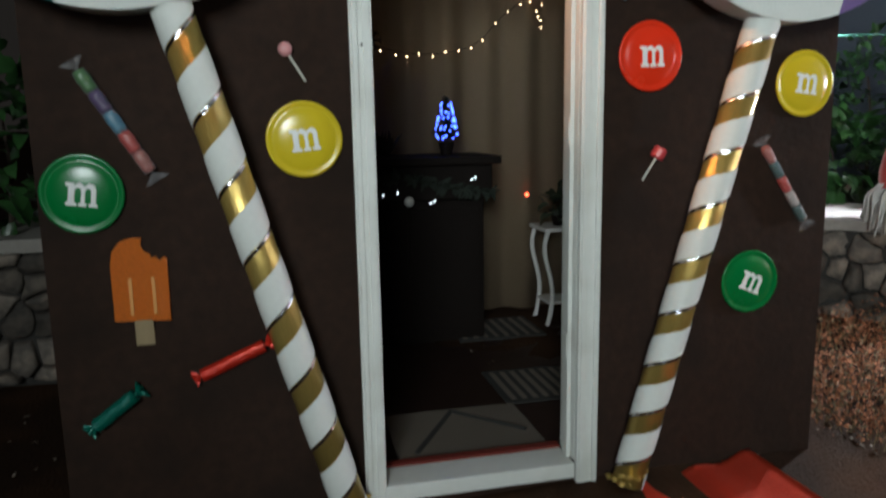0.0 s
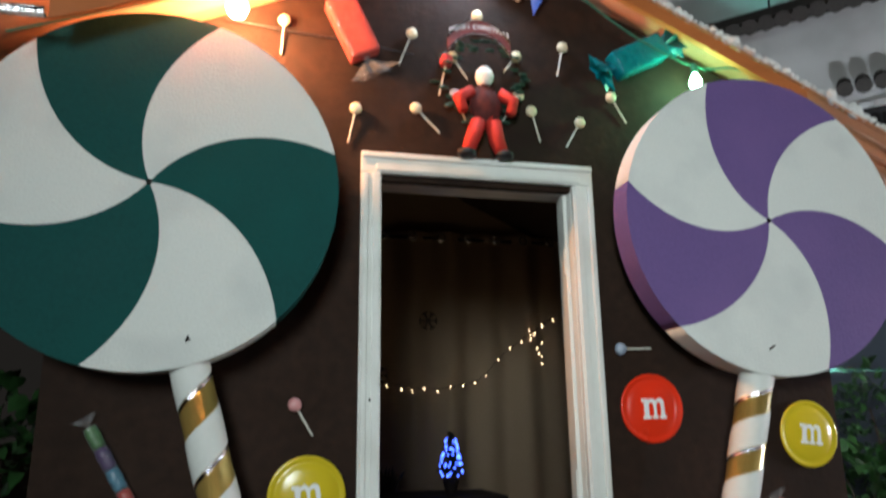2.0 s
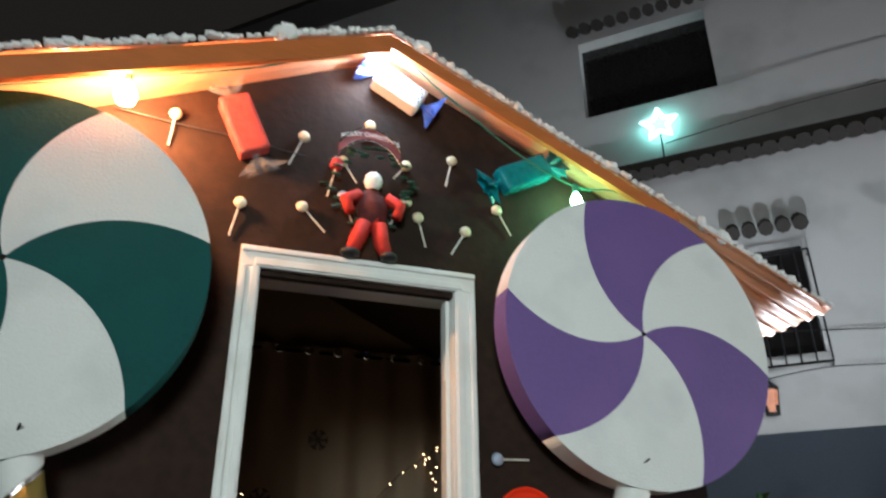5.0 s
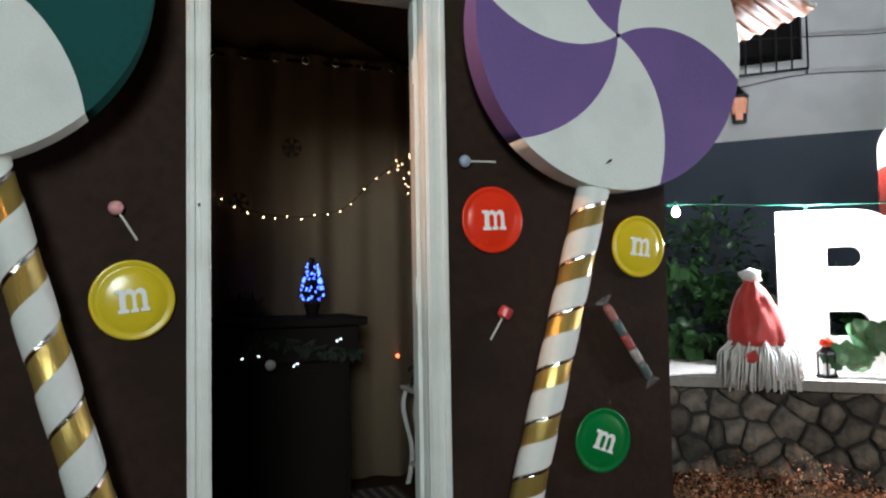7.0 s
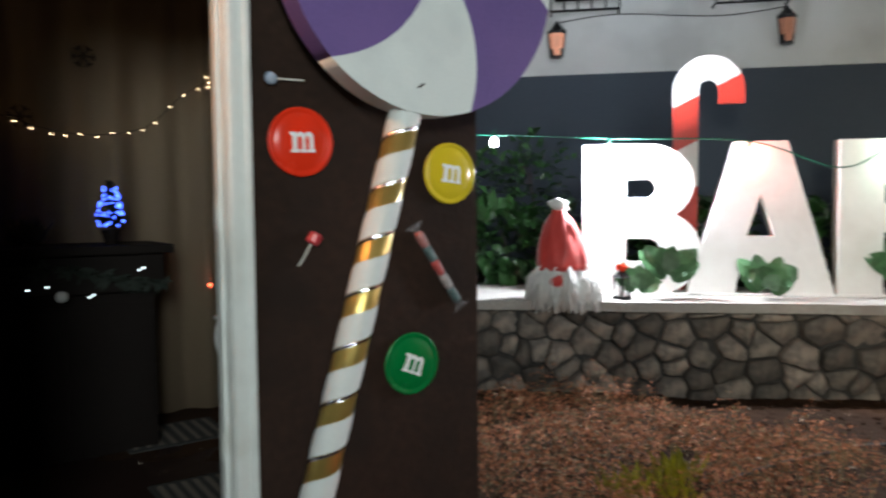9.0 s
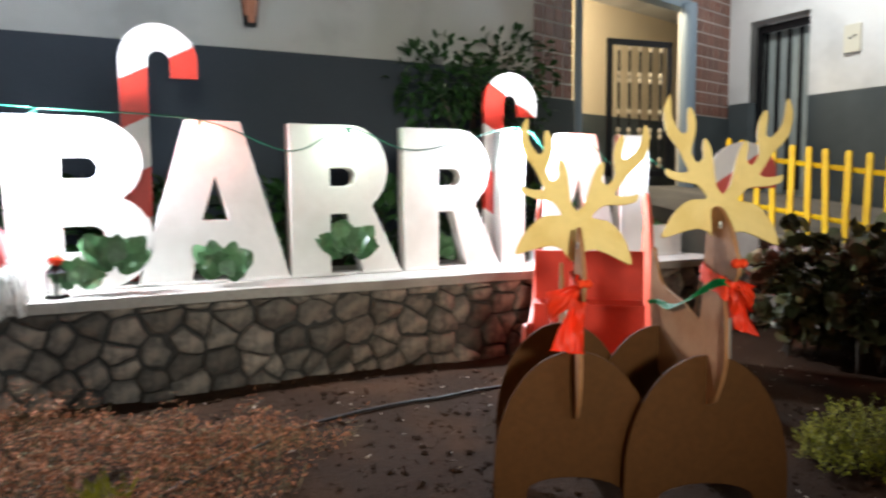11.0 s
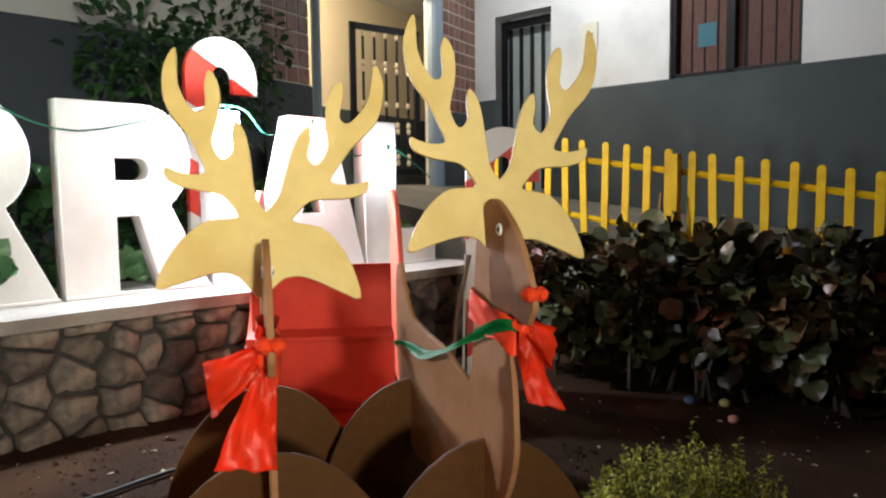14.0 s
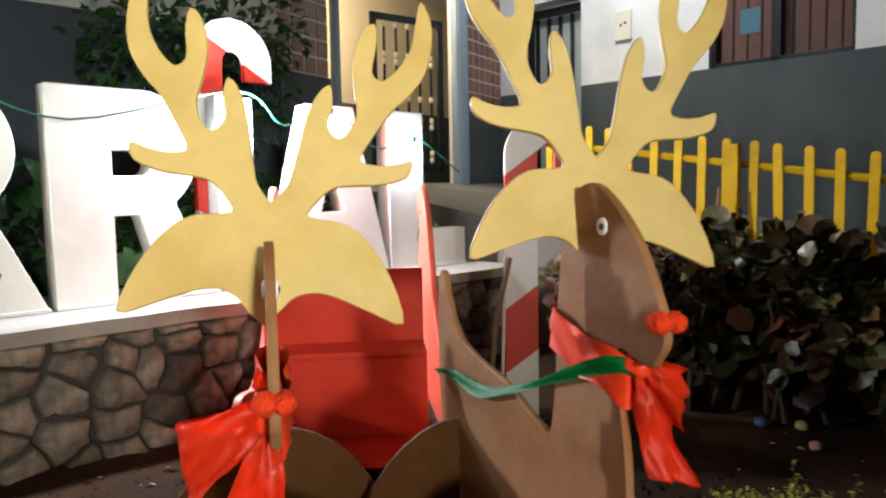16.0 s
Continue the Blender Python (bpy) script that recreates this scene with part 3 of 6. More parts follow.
def sweet_tube(a, b, radius, fills, film, label, end=0.028):
    """A roll of sweets in cellophane with twisted ends."""
    a, b = Vector((a[0], -radius - 0.001, a[1])), Vector((b[0], -radius - 0.001, b[1]))
    way = (b - a).normalized()
    t = thing("sweet_roll", label, "candy", "sweets on the house front")
    cuts = [i / len(fills) for i in range(len(fills) + 1)]
    for f, c0, c1 in zip(fills, cuts, cuts[1:]):
        p, q = a.lerp(b, c0), a.lerp(b, c1)
        n = 5
        part("sweet", tube([p.lerp(q, 0.01 + 0.98 * i / n) for i in range(n + 1)], [radius * (0.78 if i in (0, n) else 0.93 + 0.05 * ((i * 7) % 3 - 1)) for i in range(n + 1)], 12), f, t, smooth=True)
    bm = tube([a, b], radius, 14, caps=False)
    frill(bm, b, way, end, 1.0)
    frill(bm, a, -way, end, 7.0)
    part("wrapper", bm, film, t, "clear shiny wrapper")


T = TUBE_MATS
sweet_tube((-1.243, 1.44), (-1.073, 1.155), 0.021, [T["green"], T["violet"], T["blue"], T["red"], T["pink"]], FILM, "clear roll of green, violet, blue and red sweets on the wall")
sweet_tube((0.963, 1.175), (1.14, 0.91), 0.018, [T["pink"], T["dark"], T["red"], T["white"], T["dark"]], FILM, "clear roll of red, white and dark sweets on the wall")
sweet_tube((-0.975, 0.525), (-0.785, 0.605), 0.02, [REDFOIL], REDFOIL, "bright red foil wrapped sweet on the wall", 0.022)
sweet_tube((-1.288, 0.397), (-1.172, 0.484), 0.022, [GREENFOIL], GREENFOIL, "dark green foil wrapped sweet on the wall", 0.024)

ice = thing("ice_lolly", "orange glitter foam ice lolly with a bitten corner on the wall", "ice lolly")
body = [(-1.2, 0.7), (-1.045, 0.694), (-1.044, 0.88), (-1.05, 0.885), (-1.062, 0.875), (-1.075, 0.888), (-1.088, 0.884), (-1.092, 0.9), (-1.106, 0.904), (-1.116, 0.925), (-1.112, 0.946), (-1.14, 0.947), (-1.17, 0.937), (-1.192, 0.91), (-1.2, 0.87)]
body = [(x - 0.01, z + 0.012) for x, z in body]
cut_board("lolly_body", [body], 0.008, GLITTER, ice, face(-0.005), 0.002)
for x in (-1.16, -1.095):
    part("groove", box(x - 0.005, x + 0.005, -0.0125, -0.0095, 0.727, 0.842, 0.001), mat("pale_orange_strip", (0.7, 0.3, 0.08), 0.5), ice, "paler orange stripe")
part("stick", box(-1.158, -1.104, -0.009, -0.001, 0.632, 0.714, 0.003), STICK, ice, "plain wooden stick")


def small_lolly(head, end, material, words, shape="ball"):
    t = thing("small_lollipop", "small %s lollipop on a paper stick, brown wall" % words, "lollipop", "small lollipops on the house front")
    h, e = Vector((head[0], -0.016, head[1])), Vector((end[0], -0.006, end[1]))
    if shape == "ball":
        part("candy", lathe([(0.004, -0.012), (0.018, -0.009), (0.0215, 0), (0.018, 0.009), (0.004, 0.012)], 16, m=pose(h.x, h.y, h.z, 90)), material, t, smooth=True)
    else:
        way = (e - h).normalized()
        part("candy", tube([h - way * 0.02, h - way * 0.014, h + way * 0.014, h + way * 0.02], [0.018, 0.024, 0.024, 0.02], 14), material, t)
    part("stick", tube([h, e], 0.0035, 6), PAPER_STICK, t)


small_lolly((-0.674, 1.502), (-0.618, 1.41), PINK, "pink")
small_lolly((0.413, 1.684), (0.532, 1.688), BLUEGREY, "grey-blue")
small_lolly((0.554, 1.165), (0.501, 1.074), CARDINAL, "red drum-shaped", "drum")
ROW = [(-0.755, 2.788, -0.762, 2.664), (-0.505, 2.482, -0.528, 2.359), (-0.296, 2.502, -0.21, 2.421), (-0.31, 2.79, -0.355, 2.668),
       (-0.065, 2.892, -0.147, 2.83), (-0.162, 2.714, -0.105, 2.638), (0.079, 2.741, 0.034, 2.682), (0.083, 2.586, 0.02, 2.481),
       (0.129, 2.529, 0.162, 2.418), (0.264, 2.8, 0.242, 2.687), (0.316, 2.5, 0.262, 2.404), (0.448, 2.614, 0.508, 2.519)]
for x, z, x1, z1 in ROW:
    small_lolly((x, z + 0.01), (x1, z1 + 0.01), CREAM, "cream")
small_lolly((-0.154, 2.579), (-0.112, 2.476), BLUEGREY, "grey-blue")
small_lolly((-0.184, 2.706), (-0.21, 2.574), CARDINAL, "red drum-shaped", "drum")


def big_sweet(a, b, wide, material, film, label, dots=None):
    """A block of foam in cellophane with twisted ends; a and b are the ends of the block."""
    t = thing("wrapped_sweet", label, "candy", "big wrapped sweets under the roof")
    pa, pb = Vector((a[0], -0.035, a[1])), Vector((b[0], -0.035, b[1]))
    way = pb - pa
    ang = math.degrees(math.atan2(way.z, way.x))
    mid = (pa + pb) / 2
    m = pose(mid.x, mid.y, mid.z, 0, -ang, 0)
    half = way.length / 2
    block = part("block", box(-half, half, -0.033, 0.033, -wide / 2, wide / 2, 0.012), material, t, m=m)
    if dots:
        bm = bmesh.new()
        for i in range(9):
            for j in range(6):
                lathe([(0.0045, 0), (0.004, 0.0012)], 6, bm, pose(-half + 0.02 + i * (2 * half - 0.04) / 8 + (0.008 if j % 2 else 0), -0.0335, -wide / 2 + 0.014 + j * (wide - 0.028) / 5, 90))
        part("dots", bm, dots, block, "small dark blue dots")
    w = way.normalized()
    for q, v, seed in ((pb, w, 3.0), (pa, -w, 5.0)):
        bm = bmesh.new()
        frill(bm, q, v, 0.06, seed)
        part("wrapper_end", bm, film, t, "twisted cellophane end")


big_sweet((-0.575, 2.89), (-0.475, 2.68), 0.11, REDFILM, FILM, "big red foam sweet with clear twisted wrapper under the roof")
big_sweet((-0.05, 3.13), (0.13, 3.03), 0.105, mat("white_dotted_paper", (0.75, 0.76, 0.78), 0.5, vary=0.04), BLUEFILM, "big white dotted sweet with blue twisted ends under the roof", mat("navy_dots", (0.03, 0.05, 0.25), 0.5))
big_sweet((0.665, 2.85), (0.46, 2.74), 0.105, TEALFILM, TEALFILM, "big teal cellophane wrapped sweet under the roof")

# hanging felt figure with its banner, standing on the door frame
bm = lump((-0.05, -0.04, 2.645), (0.035, 0.03, 0.04), 0.1, 2)
lump((-0.05, -0.04, 2.53), (0.06, 0.035, 0.085), 0.15, 2, bm, 2)
for s in (-1, 1):
    tube([(-0.05 + s * 0.025, -0.04, 2.47), (-0.058 + s * 0.045, -0.042, 2.4), (-0.058 + s * 0.06, -0.045, 2.355)], [0.03, 0.028, 0.024], 10, bm)
    lump((-0.058 + s * 0.068, -0.05, 2.345), (0.035, 0.035, 0.018), 0.2, 2, bm, s + 4)
    tube([(-0.05 + s * 0.05, -0.04, 2.58), (-0.05 + s * 0.1, -0.05, 2.55), (-0.05 + s * 0.085, -0.06, 2.5)], [0.026, 0.024, 0.02], 10, bm)
doll = part("felt_doll", bm, DOLL_R, smooth=True)
for extra in (FLEECE, CABLE_B, mat("dark_plaid_felt", (0.09, 0.012, 0.01), 0.85, vary=0.8, grain=45)):
    doll.data.materials.append(extra)
for p in doll.data.polygons:
    z = p.center.z
    p.material_index = 1 if z > 2.612 else 2 if z < 2.365 else 3 if 2.47 < z and abs(p.center.x + 0.05) < 0.055 else 0
tagged(doll, "small red felt doll standing on the white door frame", "doll")
banner = thing("banner_sign", "small curved dark red banner sign hung above the doll", "sign")
arc = [(-0.07 + 0.155 * math.sin(a), 2.62 + 0.24 * math.cos(a) ) for a in [-0.85 + 1.7 * i / 16 for i in range(17)]]
arc_in = [(x, z - 0.05) for x, z in arc]
cut_board("banner_plate", [arc + arc_in[::-1]], 0.006, mat("dark_red_plate", (0.16, 0.03, 0.03), 0.5), banner, face(-0.05), 0.001)
for line in (arc, arc_in):
    part("silver_rim", tube([(x, -0.054, z) for x, z in line], 0.004, 6), SILVER, banner, "silver glitter rim")
text = bpy.data.curves.new("greeting", "FONT")
text.body, text.size, text.align_x, text.extrude = "MERRY CHRISTMAS", 0.026, "CENTER", 0.0006
holder = bpy.data.objects.new("greeting", text)
mesh = bpy.data.meshes.new_from_object(holder)
bpy.data.objects.remove(holder)
for v in mesh.vertices:
    v.co.y += -0.35 * v.co.x * v.co.x * 10 * 0.55
link_mesh("greeting", mesh, M_WHITE, banner, "white lettering", face(-0.0545) @ pose(-0.07, 2.824, 0))
bm = bmesh.new()
for i in range(60):
    a = rnd(0, math.tau)
    r = rnd(0.12, 0.17)
    p = Vector((-0.06 + r * math.cos(a), rnd(-0.045, -0.02), 2.63 + r * math.sin(a)))
    lump(p, (0.02, 0.008, 0.007), 0.5, 1, bm, i)
tagged(part("garland", bm, mat("dark_green_tinsel", (0.01, 0.05, 0.03), 0.5, vary=0.4), smooth=False), "dark green tinsel garland around the small doll", "garland", kind="stuff")


# ---- light strings ----
def bulb(place, colour, strength, power, size, words, down=True):
    t = thing("string_bulb", "%s glowing bulb on a light string" % words, "bulb", "bulbs of the light strings")
    p = Vector(place)
    k = -1 if down else 1
    b = part("glass", lathe([(0.008, 0.0), (size * 0.75, k * size * 0.8), (size, k * size * 1.5), (size * 0.75, k * size * 2.2), (0.003, k * size * 2.5)], 14, m=Matrix.Translation(p)), glow("glow_" + words, colour, strength), t, smooth=True)
    b.visible_shadow = False
    part("socket", lathe([(0.012, 0.002), (0.013, 0.035 * -k), (0.006, 0.045 * -k)], 10, m=Matrix.Translation(p)), CABLE_G, t)
    lamp("bulb_light", "POINT", p + Vector((0, 0, k * size * 1.3)), power, colour, size)


bulb((-0.902, -0.165, 2.79), (1.0, 0.46, 0.2), 170, 44, 0.036, "warm orange")
bulb((0.755, -0.1, 2.71), (0.3, 1.0, 0.52), 70, 3.2, 0.024, "green")
bulb((-0.06, -0.11, 3.17), (0.6, 0.78, 1.0), 150, 6.0, 0.03, "cold white")
lines = [[(-1.5, -0.3, 2.5), (-1.2, -0.2, 2.68), (-0.906, -0.12, 2.84), (-0.5, -0.13, 2.98), (-0.06, -0.11, 3.2), (0.2, -0.1, 3.06), (0.5, -0.09, 2.86), (0.755, -0.1, 2.74), (0.95, -0.11, 2.74), (1.2, -0.12, 2.6)]]
for line in lines:
    tagged(part("string_cable", tube(smooth_loop(line, 6, False), 0.0035, 6), CABLE_G), "thin green cable of the light string under the roof", "cable")
tagged(part("string_cable", tube([(-0.95, -0.015, 2.78), (-0.72, -0.012, 2.76), (-0.56, -0.012, 2.75), (-0.3, -0.012, 2.72)], 0.0025, 6), CABLE_B), "thin black cable along the brown wall", "cable")
tagged(part("bracket_lamp", box(-1.54, -1.4, -0.33, -0.3, 2.55, 2.575, 0.005), SILVER), "short shiny metal bracket at the roof edge", "bracket")

# ---- stone wall with coping ----
COPE = 0.668
WALL_PTS = [along(-2.8, 0.45), along(-1.2, 0.44), along(0.4, 0.45), along(1.9, 0.46), along(3.4, 0.45), along(4.6, 0.45), along(5.25, 0.45)]


def wall_at(k):
    k = max(0.0, min(len(WALL_PTS) - 1.001, k))
    i = int(k)
    p = WALL_PTS[i].lerp(WALL_PTS[i + 1], k - i)
    d = (WALL_PTS[min(i + 1, len(WALL_PTS) - 1)] - WALL_PTS[i]).normalized()
    return p, d


bed = thing("stone_wall", "low dark stone retaining wall with a concrete coping", "wall", kind="structure")
bm_core, bm_cope = bmesh.new(), bmesh.new()
rows_core, rows_cope = [], []
for i in range(61):
    p, d = wall_at(i / 10)
    n = Vector((d.y, -d.x, 0))
    if n.dot(N) < 0:
        n = -n
    w = Vector((0, 0, 0.006 * noise.noise(p * 3)))
    def col(bm, a, b, z0, z1):
        return [bm.verts.new(c) for c in (p + n * a + Vector((0, 0, z0)) + w, p + n * a + Vector((0, 0, z1)) + w, p - n * b + Vector((0, 0, z1)), p - n * b + Vector((0, 0, z0)))]
    rows_core.append(col(bm_core, -0.07, 0.5, -0.1, COPE - 0.062))
    rows_cope.append(col(bm_cope, 0.0 + 0.012 * noise.noise(p * 4), 1.0, COPE - 0.06, COPE))
for bm, rows in ((bm_core, rows_core), (bm_cope, rows_cope)):
    for r, s in zip(rows, rows[1:]):
        for k in range(4):
            bm.faces.new((r[k], r[(k + 1) % 4], s[(k + 1) % 4], s[k]))
    bm.faces.new(rows[0])
    bm.faces.new(rows[-1])
    bmesh.ops.recalc_face_normals(bm, faces=bm.faces[:])
part("mortar_core", bm_core, MORTAR, bed)
part("coping", bm_cope, CONCRETE, bed, "pale concrete coping slab")

# planting bed behind the letters
bm = bmesh.new()
q = [along(-2.8, -0.52), along(5.2, -0.52), along(5.2, -1.7), along(-2.8, -1.7)]
top = [bm.verts.new(p + Vector((0, 0, COPE - 0.03))) for p in q]
low = [bm.verts.new(p + Vector((0, 0, -0.1))) for p in q]
bm.faces.new(top)
for k in range(4):
    bm.faces.new((top[k], low[k], low[(k + 1) % 4], top[(k + 1) % 4]))
bmesh.ops.recalc_face_normals(bm, faces=bm.faces[:])
tagged(part("flower_bed", bm, SOIL), "raised dark soil bed behind the letters", "flower bed", kind="structure")

# ---- letters ----


def letter_pose(s):
    p = along(s, 0.0, COPE + 0.003)
    ang = math.degrees(math.atan2(U.y, U.x))
    return pose(p.x, p.y, p.z, 90, 0, ang)


def arc_pts(cx, cy, rx, ry, a0, a1, n=14):
    return [(cx + rx * math.cos(radians(a0 + (a1 - a0) * i / n)), cy + ry * math.sin(radians(a0 + (a1 - a0) * i / n))) for i in range(n + 1)]


H = 1.01


def big_letter(shape, s, outlines):
    t = thing("standing_letter", "big white standing letter %s on the concrete coping" % shape, "letter", "letters of the town sign", m=letter_pose(s))
    cut_board("letter_board", outlines, 0.12, LETTER, t, pose(0, 0, 0), 0.004)
    wide = max(x for x, y in outlines[0])
    part("base_strip", box(-0.004, wide + 0.004, -0.001, 0.016, -0.064, 0.068, 0.002), LETTER, t)


def letter_r():
    out = [(0, 0), (0.265, 0), (0.265, 0.42), (0.39, 0.42), (0.51, 0), (0.785, 0), (0.57, 0.455)]
    out += arc_pts(0.42, 0.72, 0.262, 0.29, -56, 90)
    out += [(0, H)]
    hole = [(0.265, 0.6)] + arc_pts(0.39, 0.665, 0.065, 0.065, -90, 90) + [(0.265, 0.73)]
    return [out, hole]


def letter_a(w):
    c = w / 2
    out = [(0, 0), (0.3, 0), (0.345, 0.21), (w - 0.345, 0.21), (w - 0.3, 0), (w, 0), (c + 0.16, H), (c - 0.16, H)]
    return [out, [(c - 0.09, 0.39), (c + 0.09, 0.39), (c, 0.68)]]


b_out = [(0, 0)] + arc_pts(0.45, 0.285, 0.325, 0.285, -90, 62) + arc_pts(0.43, 0.75, 0.29, 0.26, -52, 90) + [(0, H)]
b_hole1 = [(0.28, 0.22)] + arc_pts(0.43, 0.3, 0.08, 0.08, -90, 90) + [(0.28, 0.38)]
b_hole2 = [(0.28, 0.65)] + arc_pts(0.42, 0.715, 0.065, 0.065, -90, 90) + [(0.28, 0.78)]
big_letter("B", 0.0, [b_out, b_hole1, b_hole2])
big_letter("A", 0.678, letter_a(0.926))
big_letter("R", 1.62, letter_r())
big_letter("R", 2.438, letter_r())
big_letter("I", 3.245, [[(0, 0), (0.2, 0), (0.2, H), (0, H)]])
big_letter("A", 3.54, letter_a(0.85))
big_letter("L", 4.405, [[(0, 0), (0.675, 0), (0.675, 0.25), (0.285, 0.25), (0.285, H), (0, H)]])

# light string along the letters, with big bulbs hung before them
for s, d, z, colour, strength, power, size, words in (
        (0.17, 0.145, 1.676, (0.8, 0.9, 1.0), 300, 190, 0.05, "cold white"), (1.05, 0.12, 1.64, (1.0, 0.2, 0.14), 25, 9, 0.025, "red"),
        (3.335, 0.125, 1.672, (0.8, 0.9, 1.0), 300, 190, 0.05, "cold white"), (2.0, 0.13, 1.62, (0.75, 1.0, 0.8), 30, 6, 0.025, "pale green"),
        (3.93, 0.12, 1.62, (1.0, 0.28, 0.2), 60, 16, 0.03, "red"), (4.55, 0.14, 1.48, (0.75, 0.88, 1.0), 40, 8, 0.03, "pale blue")):
    bulb(along(s, d, z), colour, strength, power, size, words)
line = [along(-2.4, -0.6, 1.9), along(-0.6, -0.3, 1.8), along(0.17, 0.145, 1.715), along(1.05, 0.12, 1.68), along(1.6, 0.14, 1.5), along(2.0, 0.13, 1.66), along(2.5, 0.14, 1.52), along(3.335, 0.13, 1.71), along(3.6, 0.13, 1.55), along(3.93, 0.12, 1.66), along(4.25, 0.13, 1.44), along(4.55, 0.14, 1.52), along(5.1, 0.0, 1.3)]
tagged(part("string_cable", tube(smooth_loop(line, 6, False), 0.005, 6), CABLE_G), "green cable of the light string before the letters", "cable")
bulb((2.917, 1.989, 1.79), (0.85, 0.92, 1.0), 80, 9, 0.03, "small white")


# ---- candy canes ----
def candy_cane(place, height, reach, rad, turn, label, slant, cuts):
    """A flat sawn cane; slanting cuts, from the top down, part it in bands of white and red by turns."""
    t = thing("candy_cane", label, "candy cane", "giant candy canes", m=pose(place[0], place[1], place[2], 90, 0, turn))
    r = reach / 2
    pts = [Vector((0, (height - r) * i / 8)) for i in range(9)] + [Vector((r - r * math.cos(a), height - r + r * math.sin(a))) for a in [math.pi * i / 24 for i in range(1, 25)]]
    pts += [pts[-1] + Vector((0, -0.05)), pts[-1] + Vector((0, -0.1))]
    sheet = bmesh.new()
    rows = []
    for k, p in enumerate(pts):
        d = (pts[min(k + 1, len(pts) - 1)] - pts[max(k - 1, 0)]).normalized()
        rows.append([sheet.verts.new((p.x - d.y * s * rad, p.y + d.x * s * rad, 0)) for s in (1, -1)])
    for a, b in zip(rows, rows[1:]):
        sheet.faces.new((a[0], a[1], b[1], b[0]))
    for c in cuts:
        bmesh.ops.bisect_plane(sheet, geom=sheet.verts[:] + sheet.edges[:] + sheet.faces[:], plane_co=(0, c, 0), plane_no=(-slant, 1, 0), dist=1e-5)
    for band in range(len(cuts) + 1):
        own = sheet.copy()
        gone = [f for f in own.faces if sum(1 for c in cuts if f.calc_center_median().y - slant * f.calc_center_median().x < c) != band]
        bmesh.ops.delete(own, geom=gone, context="FACES")
        if not own.faces:
            own.free()
            continue
        made = bmesh.ops.extrude_face_region(own, geom=own.faces[:])
        bmesh.ops.translate(own, verts=[v for v in made["geom"] if isinstance(v, bmesh.types.BMVert)], vec=(0, 0, -0.04))
        bmesh.ops.recalc_face_normals(own, faces=own.faces[:])
        part("band", own, CANER if band % 2 else CANEW, t, "red band" if band % 2 else "white band")
    sheet.free()


ANG = math.degrees(math.atan2(U.y, U.x))
candy_cane(along(0.72, -0.3, COPE - 0.05), 1.62, 0.31, 0.085, ANG, "giant flat red and white candy cane standing behind the letters", 0.5, (1.385, 1.07, 0.75, 0.43, 0.11))
candy_cane(along(3.39, -0.3, COPE - 0.05), 1.475, 0.32, 0.09, ANG, "giant flat red and white candy cane standing behind the letters", -0.6, (1.45, 1.1, 0.76, 0.42, 0.1))
candy_cane((5.3, -2.52, 0.0), 1.47, 0.25, 0.08, -86, "giant flat red and white candy cane beside the sleigh", 0.74, (1.31, 0.985, 0.645, 0.32))


# ---- reindeer ----
HALF = [(0, 15.4), (2, 18.2), (2.8, 21.8), (3.8, 27.9), (4.9, 31.9), (6.5, 34), (6.9, 31.2), (6.5, 27.9), (7.8, 25.9), (9.2, 26.5), (10.5, 29.9), (9.8, 34.6),
        (9.6, 38.7), (10.5, 42.7), (11.9, 44.3), (12.3, 41.4), (11.9, 36.7), (13.6, 35.3), (15.9, 38), (17.3, 41.4), (17.7, 45.4), (18.2, 48.5), (19.5, 45.4), (19.7, 41.4),
        (19, 37.3), (17.3, 34), (14.6, 30.6), (12.4, 26.5), (10.9, 22.9), (13.2, 22.1), (15.9, 22.5), (17.9, 23.2), (17.3, 20.9), (13.9, 19.5), (10.5, 19.1), (7.8, 18.5),
        (5.8, 16.4), (4.7, 13.9), (9.8, 13.1), (13.2, 10.4), (15.9, 6.3), (17.7, 0.9), (13.9, 2), (9.8, 3.6), (6.5, 4.3), (3.8, 3.6), (1.8, 1.6), (0, 0)]
BACK = Vector((0.966, 0.259, 0))  # from the noses towards the sleigh
DEER_TURN = math.degrees(math.atan2(BACK.y, BACK.x))


